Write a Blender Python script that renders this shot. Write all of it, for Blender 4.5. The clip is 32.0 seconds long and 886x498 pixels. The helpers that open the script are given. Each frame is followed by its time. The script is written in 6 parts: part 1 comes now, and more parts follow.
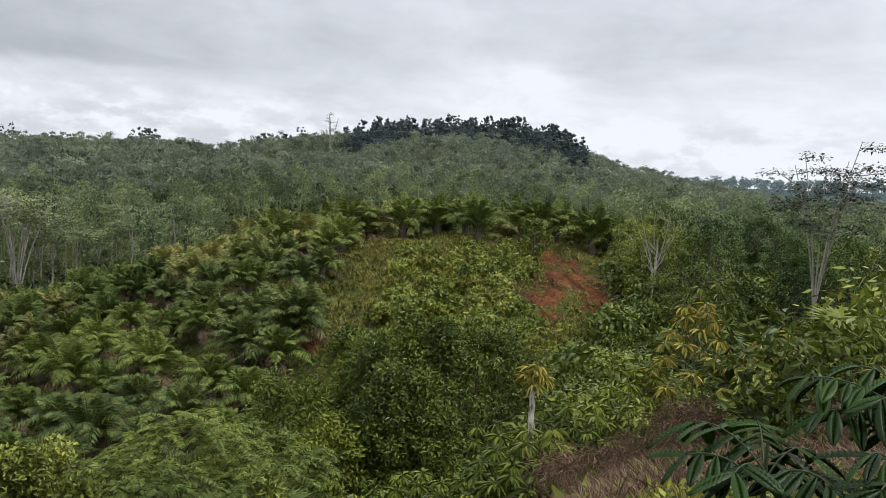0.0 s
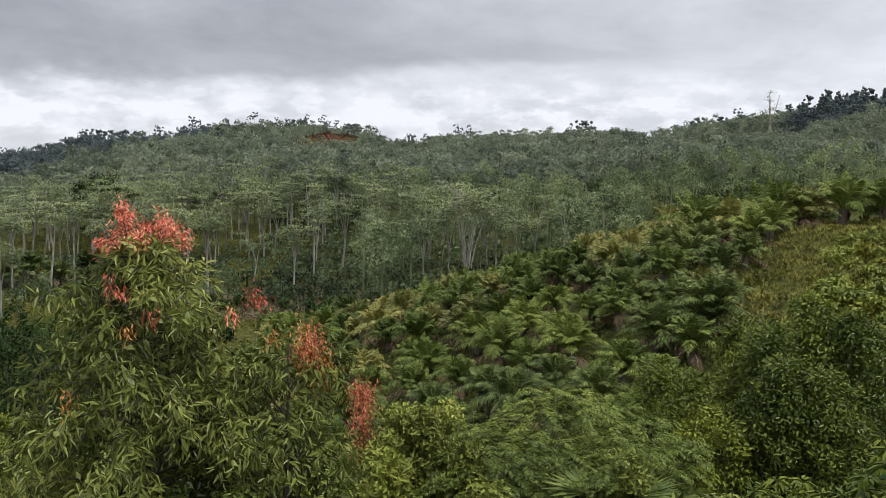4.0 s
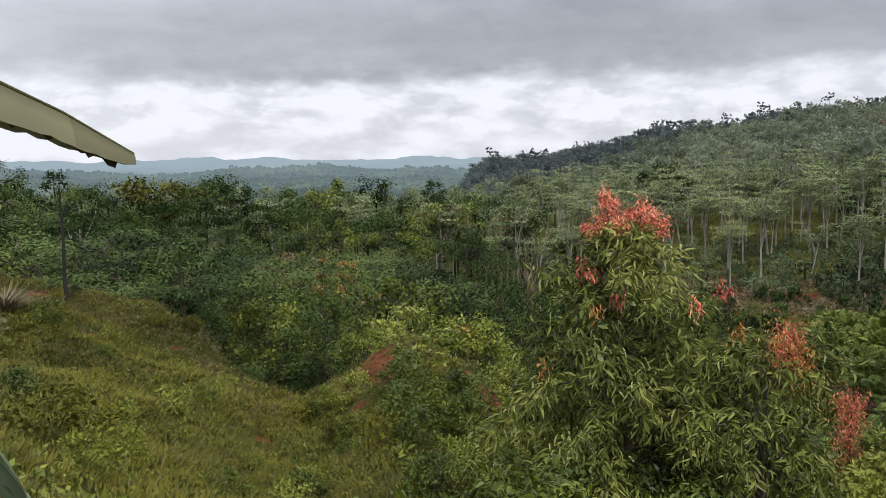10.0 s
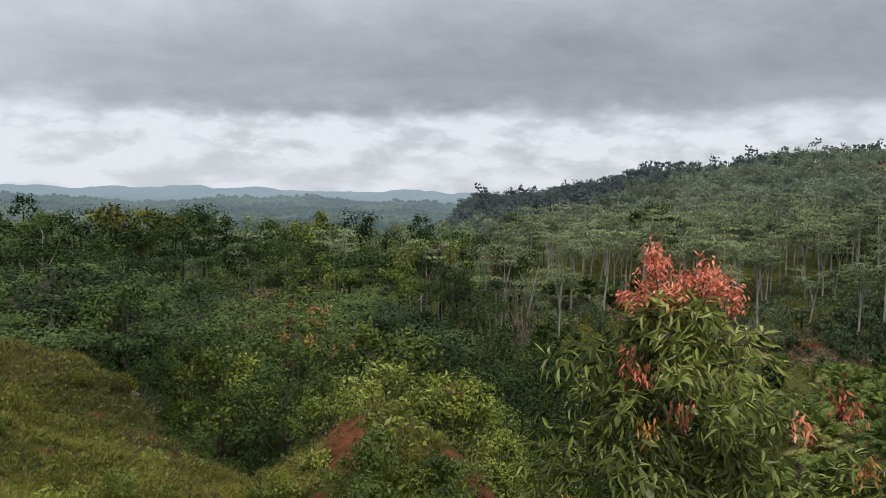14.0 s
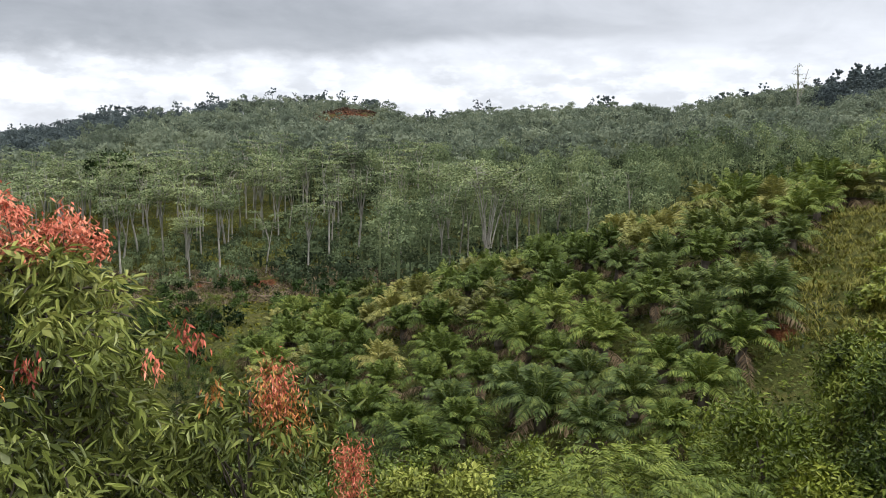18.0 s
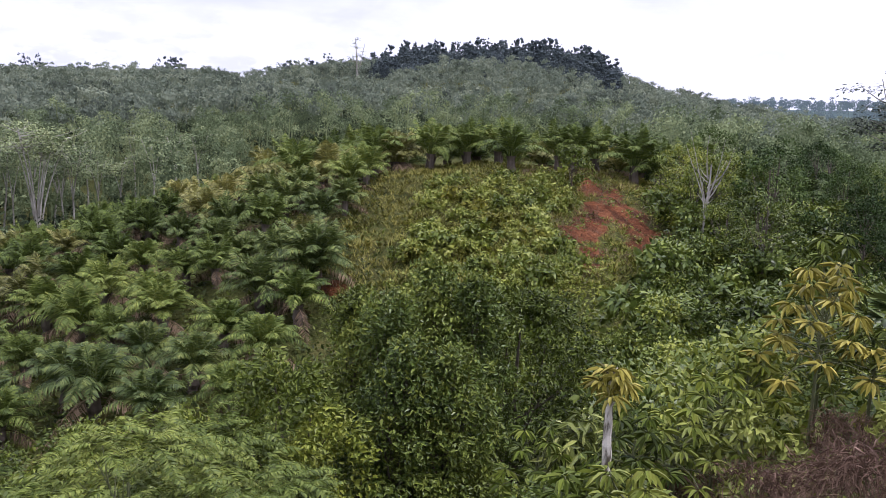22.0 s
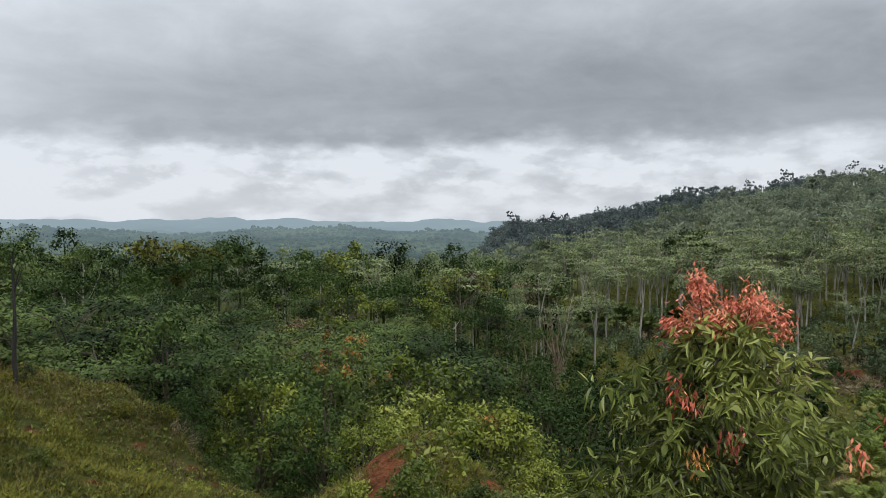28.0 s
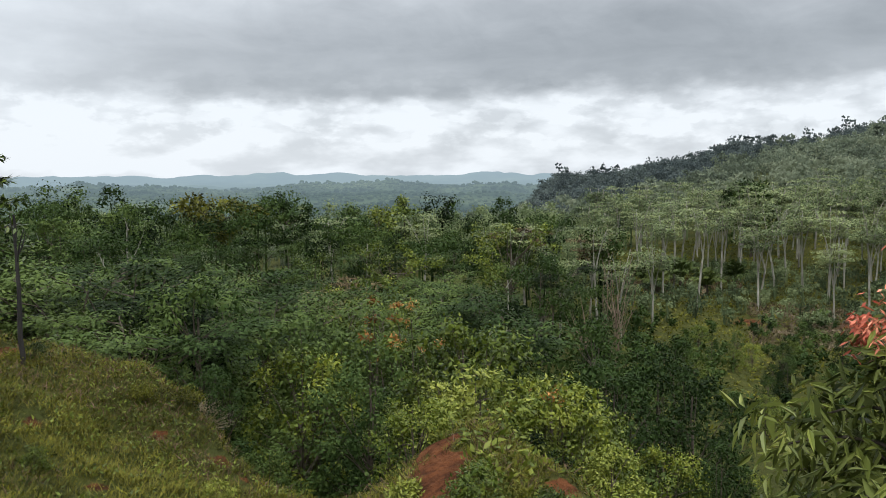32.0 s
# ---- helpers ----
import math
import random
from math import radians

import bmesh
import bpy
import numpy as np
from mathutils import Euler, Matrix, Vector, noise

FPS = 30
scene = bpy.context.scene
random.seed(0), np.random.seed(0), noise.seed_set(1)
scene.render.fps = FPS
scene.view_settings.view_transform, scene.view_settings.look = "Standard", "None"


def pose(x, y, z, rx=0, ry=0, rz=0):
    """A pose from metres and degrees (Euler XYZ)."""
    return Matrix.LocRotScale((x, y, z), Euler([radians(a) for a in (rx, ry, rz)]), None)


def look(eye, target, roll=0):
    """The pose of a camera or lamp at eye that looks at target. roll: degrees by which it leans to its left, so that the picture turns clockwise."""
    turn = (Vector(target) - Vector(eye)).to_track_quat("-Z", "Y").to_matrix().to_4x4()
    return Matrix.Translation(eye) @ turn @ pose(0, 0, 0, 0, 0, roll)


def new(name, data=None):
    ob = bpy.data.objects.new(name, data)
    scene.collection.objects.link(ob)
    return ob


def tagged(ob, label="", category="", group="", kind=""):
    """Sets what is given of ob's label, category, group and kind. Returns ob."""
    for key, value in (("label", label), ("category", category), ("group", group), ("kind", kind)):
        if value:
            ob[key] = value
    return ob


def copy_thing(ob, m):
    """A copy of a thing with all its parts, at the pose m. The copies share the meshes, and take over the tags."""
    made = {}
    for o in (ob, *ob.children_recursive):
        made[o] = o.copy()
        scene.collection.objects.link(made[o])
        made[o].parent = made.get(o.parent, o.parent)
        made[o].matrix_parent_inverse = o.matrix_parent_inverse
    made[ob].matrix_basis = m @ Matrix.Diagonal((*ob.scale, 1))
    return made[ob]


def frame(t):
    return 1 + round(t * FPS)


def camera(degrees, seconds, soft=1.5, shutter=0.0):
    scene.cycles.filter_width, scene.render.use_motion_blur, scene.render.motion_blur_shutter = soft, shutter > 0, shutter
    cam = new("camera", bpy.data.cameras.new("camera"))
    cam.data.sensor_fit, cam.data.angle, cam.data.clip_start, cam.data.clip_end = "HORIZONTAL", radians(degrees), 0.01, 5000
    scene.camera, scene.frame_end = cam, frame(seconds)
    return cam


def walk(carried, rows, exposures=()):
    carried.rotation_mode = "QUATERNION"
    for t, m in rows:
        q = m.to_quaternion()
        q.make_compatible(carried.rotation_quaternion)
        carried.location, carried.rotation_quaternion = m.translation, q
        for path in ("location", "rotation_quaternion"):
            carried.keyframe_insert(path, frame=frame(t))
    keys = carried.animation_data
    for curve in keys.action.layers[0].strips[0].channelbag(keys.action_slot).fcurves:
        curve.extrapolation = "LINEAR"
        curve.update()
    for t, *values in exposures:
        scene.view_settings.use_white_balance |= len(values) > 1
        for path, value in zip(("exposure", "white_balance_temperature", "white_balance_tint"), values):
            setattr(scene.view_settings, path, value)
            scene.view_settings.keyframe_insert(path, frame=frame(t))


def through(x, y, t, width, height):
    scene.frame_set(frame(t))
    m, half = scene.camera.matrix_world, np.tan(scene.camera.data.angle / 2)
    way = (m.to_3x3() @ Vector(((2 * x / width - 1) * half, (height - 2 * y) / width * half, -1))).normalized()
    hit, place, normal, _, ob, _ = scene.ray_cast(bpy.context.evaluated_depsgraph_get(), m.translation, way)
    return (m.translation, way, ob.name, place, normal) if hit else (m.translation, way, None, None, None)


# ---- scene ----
# ------------------------------------------------------------------ camera
# The standpoint is the origin, eye 1.6 m above it. Headings are degrees from +y towards +x.
EYE = 1.6
LENS = math.degrees(2 * math.atan(784 / 1450))
cam = camera(LENS, 32.0, soft=0.7)
ROWS = [  # seconds, heading, pitch, lean in degrees; metres ahead of the standpoint
    (0.0, 21.91, -3.44, 3.43, -2.18), (0.5, 16.76, -3.32, 2.46, -2.18), (1.0, 12.41, -4.28, 1.37, -2.18),
    (1.5, 7.69, -4.33, 0.67, -2.18), (2.0, 3.32, -3.77, 0.27, -2.18), (2.5, -0.32, -3.02, 0.49, -2.18),
    (3.0, -5.10, -2.27, 0.15, -2.18), (3.5, -7.13, -3.47, 0.82, -2.18), (5.5, -12.22, -10.01, 1.83, -2.18),
    (6.0, -18.43, -9.28, 0.99, -2.18), (6.5, -25.46, -8.44, -0.04, -2.18), (7.0, -29.98, -7.01, -0.15, -2.18),
    (7.5, -35.32, -5.90, -0.69, -2.18), (8.0, -39.75, -6.00, -0.60, -2.18), (8.5, -43.41, -6.33, -0.96, -2.18),
    (9.0, -42.09, -7.16, -0.18, -2.18), (9.5, -43.77, -6.97, -0.11, -2.18), (10.0, -46.02, -6.66, -0.51, -2.18),
    (10.5, -48.46, -8.32, -1.08, -2.18), (11.0, -44.36, -4.73, -1.43, -2.18), (11.5, -43.01, -2.63, -0.44, -2.18),
    (12.0, -41.93, -3.38, 0.22, -1.74), (12.5, -42.09, -3.06, 0.68, -0.50), (13.0, -42.74, -3.30, 0.98, 1.07),
    (13.5, -44.99, -3.55, 1.34, 2.11), (15.5, -41.65, -7.76, 0.84, 2.11), (16.0, -34.70, -6.83, 0.47, 2.11),
    (16.5, -28.91, -5.62, 0.48, 2.11), (17.0, -20.33, -6.59, 1.01, 2.11), (17.5, -13.63, -6.91, 1.46, 2.11),
    (18.0, -9.12, -7.23, 1.24, 2.11), (18.5, -4.08, -7.99, 1.60, 2.11), (19.0, 0.16, -8.05, 2.12, 2.11),
    (19.5, 3.72, -10.12, 2.88, 2.11), (20.0, 7.83, -10.90, 3.60, 2.11), (20.5, 10.21, -11.89, 3.43, 2.11),
    (21.0, 13.97, -11.81, 3.01, 2.11), (21.5, 18.05, -9.91, 2.71, 2.11), (22.0, 20.04, -8.63, 2.63, 2.11),
    (22.5, 22.33, -6.52, 2.79, 2.11), (23.0, 14.35, -4.79, 1.39, 2.11), (23.5, 8.43, -5.62, -0.02, 2.11),
    (24.0, 0.44, -6.02, -1.15, 2.11), (24.5, -7.45, -6.42, -0.86, 2.11), (26.5, -30.05, -4.07, 0.02, 2.11),
    (27.0, -37.90, -3.73, -0.13, 2.11), (27.5, -41.86, -4.00, 0.50, 2.11), (28.0, -47.37, -2.27, 0.25, 2.11),
    (28.5, -53.93, -3.05, -0.15, 2.11), (29.0, -49.79, -4.26, -1.64, 2.11), (29.5, -47.11, -6.85, -1.92, 2.11),
    (30.0, -47.59, -7.73, -2.28, 3.71), (30.5, -48.30, -7.92, -2.10, 4.76), (31.0, -47.97, -7.44, -1.34, 5.40),
    (31.5, -49.85, -6.14, -0.82, 5.40), (32.0, -50.70, -5.53, -0.42, 5.40),
]


def gaze(heading, pitch, lean, ahead):
    a, p = radians(heading), radians(pitch)
    eye = Vector((math.sin(a) * ahead, math.cos(a) * ahead, EYE))
    way = Vector((math.sin(a) * math.cos(p), math.cos(a) * math.cos(p), math.sin(p)))
    return look(eye, eye + way * 10, lean)


EXPOSURES = [  # seconds, stops, kelvin, tint
    (0.0, 0.3, 6330, 12.5), (2.0, 0.48, 6330, 12.5), (4.0, 0.32, 6380, 14), (11.0, 0.3, 6380, 14), (12.0, 0.14, 6330, 12.5), (13.0, 0.02, 6330, 12.5),
    (14.5, 0.15, 6330, 12.5), (16.0, 0.3, 6330, 12.5), (17.0, 0.34, 6330, 12.5), (18.0, 0.54, 6330, 12.5), (19.0, 0.62, 6330, 12.5), (20.0, 0.92, 6250, 15), (20.7, 1.33, 5720, 36),
    (21.2, 1.5, 5480, 46), (21.6, 1.15, 5550, 40), (22.0, 0.72, 5757, 30), (22.5, 0.51, 5922, 25), (23.0, 0.3, 6192, 16), (24.0, 0.34, 6330, 12.5),
    (27.0, 0.15, 6300, 10), (28.5, 0.05, 6300, 10), (29.0, 0.03, 6300, 10), (30.0, 0.34, 6300, 9), (31.0, 0.45, 6300, 9), (32.0, 0.32, 6300, 9),
]
walk(cam, [(t, gaze(h, p, r, s)) for t, h, p, r, s in ROWS], EXPOSURES)

# ------------------------------------------------------------------ world and sun
SUN_EL, SUN_AZ = 62.0, 120.0
world = bpy.data.worlds.new("overcast_sky")
scene.world = world
world.use_nodes = True


class Nodes:
    """Short hand for building node trees."""

    def __init__(self, tree):
        self.t = tree
        tree.nodes.clear()

    def put(self, kind, ins=()):
        n = self.t.nodes.new(kind)
        for k, v in dict(ins).items():
            s = n.inputs[k]
            if isinstance(v, bpy.types.NodeSocket):
                self.t.links.new(v, s)
            else:
                s.default_value = v
        return n

    def m(self, op, a, b=0.0, c=0.0):
        n = self.put("ShaderNodeMath", {0: a, 1: b, 2: c})
        n.operation = op
        return n.outputs[0]

    def step(self, x, lo, hi, to0=0.0, to1=1.0):
        n = self.put("ShaderNodeMapRange", {0: x, 1: lo, 2: hi, 3: to0, 4: to1})
        n.interpolation_type = "SMOOTHSTEP"
        return n.outputs[0]

    def noise(self, vec, scale, detail=4.0, rough=0.55, dist=0.0):
        return self.put("ShaderNodeTexNoise", {"Vector": vec, "Scale": scale, "Detail": detail, "Roughness": rough, "Distortion": dist}).outputs[0]

    def ramp(self, fac, stops):
        n = self.put("ShaderNodeValToRGB", {0: fac})
        e = n.color_ramp.elements
        while len(e) < len(stops):
            e.new(0.5)
        for el, (p, c) in zip(e, stops):
            el.position, el.color = p, (*c, 1.0)
        return n.outputs[0]

    def mix(self, fac, a, b, blend="MIX"):
        n = self.put("ShaderNodeMix")
        n.data_type, n.blend_type = "RGBA", blend
        for i, v in ((0, fac), (6, a), (7, b)):
            if isinstance(v, bpy.types.NodeSocket):
                self.t.links.new(v, n.inputs[i])
            else:
                n.inputs[i].default_value = (*v, 1.0) if i > 0 and len(v) == 3 else v
        return n.outputs[2]


def overcast():
    w = Nodes(world.node_tree)
    d = w.put("ShaderNodeTexCoord").outputs["Generated"]
    xyz = w.put("ShaderNodeSeparateXYZ", {0: d}).outputs
    az = w.m("MULTIPLY", w.m("ARCTAN2", xyz[0], xyz[1]), 57.2958)
    el = w.m("MULTIPLY", w.m("ARCSINE", xyz[2]), 57.2958)
    up = w.m("MAXIMUM", w.m("ADD", xyz[2], 0.10), 0.03)
    flat = w.put("ShaderNodeCombineXYZ", {0: w.m("DIVIDE", xyz[0], up), 1: w.m("DIVIDE", xyz[1], up), 2: 0.0}).outputs[0]
    angle = w.put("ShaderNodeCombineXYZ", {0: w.m("MULTIPLY", az, 0.075), 1: w.m("MULTIPLY", el, 0.15), 2: 0.0}).outputs[0]
    big = w.noise(flat, 0.55, 5.0, 0.55, 0.3)
    fine = w.noise(angle, 2.2, 6.0, 0.6, 0.4)
    wisp = w.noise(angle, 0.9, 4.0, 0.55, 0.6)
    # brightness of the cloud cover
    b = w.m("ADD", 0.60, w.m("MULTIPLY", w.m("SUBTRACT", big, 0.5), 0.55))
    b = w.m("ADD", b, w.m("MULTIPLY", w.m("SUBTRACT", fine, 0.5), 0.24))
    # a bright opening low over the distance
    low = w.m("MULTIPLY", w.step(el, 8.0, 3.5), 1.0)
    b = w.m("ADD", w.m("MULTIPLY", b, w.m("SUBTRACT", 1.0, w.m("MULTIPLY", low, 0.85))), w.m("MULTIPLY", low, 0.58))
    puff = w.noise(w.put("ShaderNodeMapping", {0: angle, 3: (1.0, 1.25, 1.0)}).outputs[0], 2.6, 5.0, 0.5, 0.0)
    puff = w.step(puff, 0.36, 0.64)
    b = w.m("ADD", b, w.m("MULTIPLY", w.m("MULTIPLY", w.m("SUBTRACT", puff, 0.5), low), 0.20))
    heap = w.step(w.noise(angle, 6.5, 4.0, 0.55), 0.46, 0.62)
    b = w.m("ADD", b, w.m("MULTIPLY", w.m("MULTIPLY", heap, w.m("MULTIPLY", low, w.step(el, 0.6, 2.4))), 0.10))
    # the dark flat-bottomed bank over the valley
    edge = w.m("ADD", el, w.m("MULTIPLY", w.m("SUBTRACT", wisp, 0.5), 5.0))
    edge = w.m("ADD", edge, w.m("MULTIPLY", w.m("SUBTRACT", fine, 0.5), 2.0))
    edge = w.m("SUBTRACT", edge, w.m("MINIMUM", w.m("MAXIMUM", w.m("MULTIPLY", w.m("ADD", az, 45.0), 0.05), 0.0), 3.0))
    bank = w.m("MULTIPLY", w.step(edge, 4.2, 5.6), w.step(edge, 17.0, 7.0))
    bank = w.m("MULTIPLY", bank, w.m("MULTIPLY", w.step(az, -95.0, -60.0), w.step(az, 22.0, -22.0)))
    b = w.m("MULTIPLY", b, w.m("SUBTRACT", 1.0, w.m("MULTIPLY", bank, 0.40)))
    # thin bright spots where the sun stands behind the cover
    dx = w.m("DIVIDE", w.m("SUBTRACT", az, 26.0), 4.0)
    dy = w.m("DIVIDE", w.m("SUBTRACT", el, 7.8), 2.2)
    spot = w.m("EXPONENT", w.m("MULTIPLY", w.m("ADD", w.m("MULTIPLY", dx, dx), w.m("MULTIPLY", dy, dy)), -1.0))
    b = w.m("ADD", b, w.m("MULTIPLY", w.m("MULTIPLY", spot, fine), 0.28))
    b = w.m("ADD", b, w.m("MULTIPLY", w.step(az, -10.0, 60.0), 0.10))
    b = w.m("ADD", b, w.m("MULTIPLY", w.step(az, -48.0, -85.0), 0.10))
    b = w.m("MINIMUM", w.m("MAXIMUM", b, 0.22), 0.77)
    # an overcast sky is brightest overhead
    b = w.m("MULTIPLY", b, w.step(el, 16.0, 75.0, 1.0, 2.3))
    tone = w.ramp(b, [(0.0, (0.82, 0.91, 1.0)), (0.45, (0.905, 0.95, 1.0)), (1.0, (0.95, 0.975, 1.0))])
    clouds = w.put("ShaderNodeBackground", {"Color": tone, "Strength": w.m("MULTIPLY", b, 1.05)})
    sky = w.put("ShaderNodeTexSky")
    sky.sky_type, sky.sun_disc = "NISHITA", False
    sky.sun_elevation, sky.sun_rotation = radians(SUN_EL), radians(SUN_AZ)
    blue = w.put("ShaderNodeBackground", {"Color": sky.outputs[0], "Strength": 0.08})
    both = w.put("ShaderNodeMixShader", {0: 0.94, 1: blue.outputs[0], 2: clouds.outputs[0]})
    w.put("ShaderNodeOutputWorld", {0: both.outputs[0]})


overcast()
sun = new("sun", bpy.data.lights.new("sun", "SUN"))
sun.data.energy, sun.data.angle, sun.data.color = 1.5, radians(18), (1.0, 0.96, 0.9)
sun.matrix_world = look((0, 0, 0), (-math.sin(radians(SUN_AZ)) * math.cos(radians(SUN_EL)), -math.cos(radians(SUN_AZ)) * math.cos(radians(SUN_EL)), -math.sin(radians(SUN_EL))))


# ------------------------------------------------------------------ materials
def material(name):
    m = bpy.data.materials.new(name)
    m.use_nodes = True
    return m, Nodes(m.node_tree)


GAIN = 1.14  # how bright the season's leaves are


def leaf_material(name, dark, mid, light, rough=0.5, through=0.25, patch=0.16, spec=0.35, leafy=0.0, vary=0.5, stand=0.0):
    """Foliage: each leaf has its shade, each plant its tint."""
    m, n = material(name)
    geo = n.put("ShaderNodeNewGeometry").outputs
    pos = geo["Position"]
    isle = geo["Random Per Island"]
    own = n.put("ShaderNodeObjectInfo").outputs["Random"]
    tint = n.put("ShaderNodeTexVoronoi", {"Vector": pos, "Scale": patch}).outputs["Color"]
    tint = n.put("ShaderNodeSeparateColor", {0: tint}).outputs[0]
    f = n.m("ADD", n.m("ADD", n.m("MULTIPLY", isle, vary), (0.5 - vary) * 0.5), n.m("ADD", n.m("MULTIPLY", n.m("SUBTRACT", tint, 0.25 if stand else 0.0), 0.62 if stand else 0.32), n.m("MULTIPLY", n.m("SUBTRACT", own, 0.2), 0.36)))
    if stand:  # darker and lighter stands of trees
        f = n.m("ADD", f, n.m("MULTIPLY", n.m("SUBTRACT", n.noise(pos, 0.028, 4.0, 0.6), 0.5), stand))
    dark, mid, light = ([c * GAIN * k for c in s] for s, k in ((dark, 0.42), (mid, 0.97), (light, 1.2)))
    col = n.ramp(f, [(0.08, dark), (0.5, mid), (0.97, light)])
    blot = n.noise(pos, 1.7, 3.0)
    col = n.mix(0.45, col, n.ramp(blot, [(0.3, (0.45, 0.45, 0.45)), (0.7, (0.60, 0.60, 0.56))]), "OVERLAY")
    p = n.put("ShaderNodeBsdfPrincipled", {"Base Color": col, "Roughness": rough, "Specular IOR Level": spec * 0.6})
    if leafy:  # single leaves on a closed mass: relief and shade of each
        cell = n.put("ShaderNodeTexVoronoi", {"Vector": pos, "Scale": leafy, "Randomness": 1.0})
        turb = n.noise(pos, leafy * 0.45, 5.0, 0.7)
        tone = n.put("ShaderNodeSeparateColor", {0: cell.outputs["Color"]}).outputs[1]
        col = n.mix(0.85, col, n.ramp(n.m("ADD", n.m("MULTIPLY", tone, 0.45), n.m("MULTIPLY", turb, 0.55)), [(0.22, (0.14, 0.15, 0.14)), (0.5, (0.5, 0.5, 0.48)), (0.8, (0.86, 0.84, 0.7))]), "OVERLAY")
        p.inputs["Base Color"].default_value = (0, 0, 0, 1)
        n.t.links.new(col, p.inputs["Base Color"])
        high = n.m("ADD", n.m("MULTIPLY", tone, 0.5), turb)
        relief = n.put("ShaderNodeBump", {"Strength": 1.0, "Distance": 1.2 / leafy, "Height": high}).outputs[0]
        n.t.links.new(relief, p.inputs["Normal"])
    through *= 0.35
    t = n.put("ShaderNodeBsdfTranslucent", {"Color": col})
    s = n.put("ShaderNodeMixShader", {0: through, 1: p.outputs[0], 2: t.outputs[0]})
    n.put("ShaderNodeOutputMaterial", {0: s.outputs[0]})
    return m


def bark_material(name, a, b, scale=3.0, low=0.35, high=0.65):
    m, n = material(name)
    pos = n.put("ShaderNodeNewGeometry").outputs["Position"]
    st = n.put("ShaderNodeMapping", {0: pos, 3: (1.0, 1.0, 0.25)}).outputs[0]
    f = n.noise(st, scale, 6.0, 0.65)
    g = n.noise(pos, 0.7, 2.0)
    col = n.ramp(n.m("ADD", n.m("MULTIPLY", f, 0.7), n.m("MULTIPLY", g, 0.3)), [(low, a), (high, b)])
    bump = n.put("ShaderNodeBump", {"Strength": 0.4, "Distance": 0.02, "Height": f}).outputs[0]
    p = n.put("ShaderNodeBsdfPrincipled", {"Base Color": col, "Roughness": 0.85, "Normal": bump})
    n.put("ShaderNodeOutputMaterial", {0: p.outputs[0]})
    return m


def ground_material():
    """Leaf litter and low green, bare red earth where the turf is torn off."""
    m, n = material("hill_ground")
    pos = n.put("ShaderNodeNewGeometry").outputs["Position"]
    a = n.noise(pos, 0.35, 6.0, 0.65)
    c = n.noise(pos, 3.0, 5.0, 0.7)
    green = n.ramp(n.m("ADD", n.m("MULTIPLY", a, 0.5), n.m("MULTIPLY", c, 0.5)), [(0.3, (0.026, 0.030, 0.010)), (0.5, (0.066, 0.074, 0.018)), (0.72, (0.13, 0.105, 0.035))])
    earth = n.ramp(n.m("ADD", n.m("MULTIPLY", a, 0.4), n.m("MULTIPLY", c, 0.6)), [(0.36, (0.046, 0.018, 0.009)), (0.5, (0.125, 0.045, 0.018)), (0.68, (0.215, 0.090, 0.040))])
    turn = n.put("ShaderNodeMapping", {0: pos, 2: (0.0, 0.0, 0.54), 3: (1.5, 0.22, 1.0)}).outputs[0]
    rills = n.noise(turn, 0.9, 5.0, 0.65)
    earth = n.mix(0.75, earth, n.ramp(rills, [(0.38, (0.14, 0.14, 0.14)), (0.5, (0.5, 0.5, 0.5)), (0.66, (0.7, 0.68, 0.62))]), "OVERLAY")
    attr = n.put("ShaderNodeAttribute")
    attr.attribute_name = "bare"
    mask = attr.outputs["Fac"]
    cut = n.m("ADD", mask, n.m("MULTIPLY", n.m("SUBTRACT", n.noise(pos, 0.8, 7.0, 0.76), 0.5), 1.6))
    col = n.mix(n.step(cut, 0.42, 0.58), green, earth)
    bump = n.put("ShaderNodeBump", {"Strength": 1.0, "Distance": 0.3, "Height": n.m("ADD", c, rills)}).outputs[0]
    p = n.put("ShaderNodeBsdfPrincipled", {"Base Color": col, "Roughness": 0.95, "Normal": bump, "Specular IOR Level": 0.1})
    n.put("ShaderNodeOutputMaterial", {0: p.outputs[0]})
    return m


def distance_material():
    """The far plain and its hills, a backdrop; the haze in front of it is painted in as emission."""
    m, n = material("far_country")
    pos = n.put("ShaderNodeNewGeometry").outputs["Position"]
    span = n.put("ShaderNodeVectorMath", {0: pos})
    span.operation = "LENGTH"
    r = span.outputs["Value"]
    a = n.noise(pos, 0.0035, 5.0, 0.6)
    c = n.noise(pos, 0.02, 6.0, 0.75)
    f = n.m("ADD", n.m("MULTIPLY", a, 0.6), n.m("MULTIPLY", c, 0.4))
    col = n.ramp(f, [(0.40, (0.020, 0.036, 0.024)), (0.49, (0.065, 0.095, 0.055)), (0.58, (0.14, 0.18, 0.09)), (0.68, (0.30, 0.33, 0.18))])
    # share and colour of the painted haze, both growing with distance
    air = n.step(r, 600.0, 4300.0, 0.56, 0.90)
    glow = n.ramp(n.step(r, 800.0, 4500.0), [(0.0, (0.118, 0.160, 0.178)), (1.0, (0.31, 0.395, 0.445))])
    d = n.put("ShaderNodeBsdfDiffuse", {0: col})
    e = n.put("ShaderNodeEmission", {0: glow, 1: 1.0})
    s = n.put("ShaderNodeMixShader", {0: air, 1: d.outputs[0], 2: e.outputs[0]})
    n.put("ShaderNodeOutputMaterial", {0: s.outputs[0]})
    return m


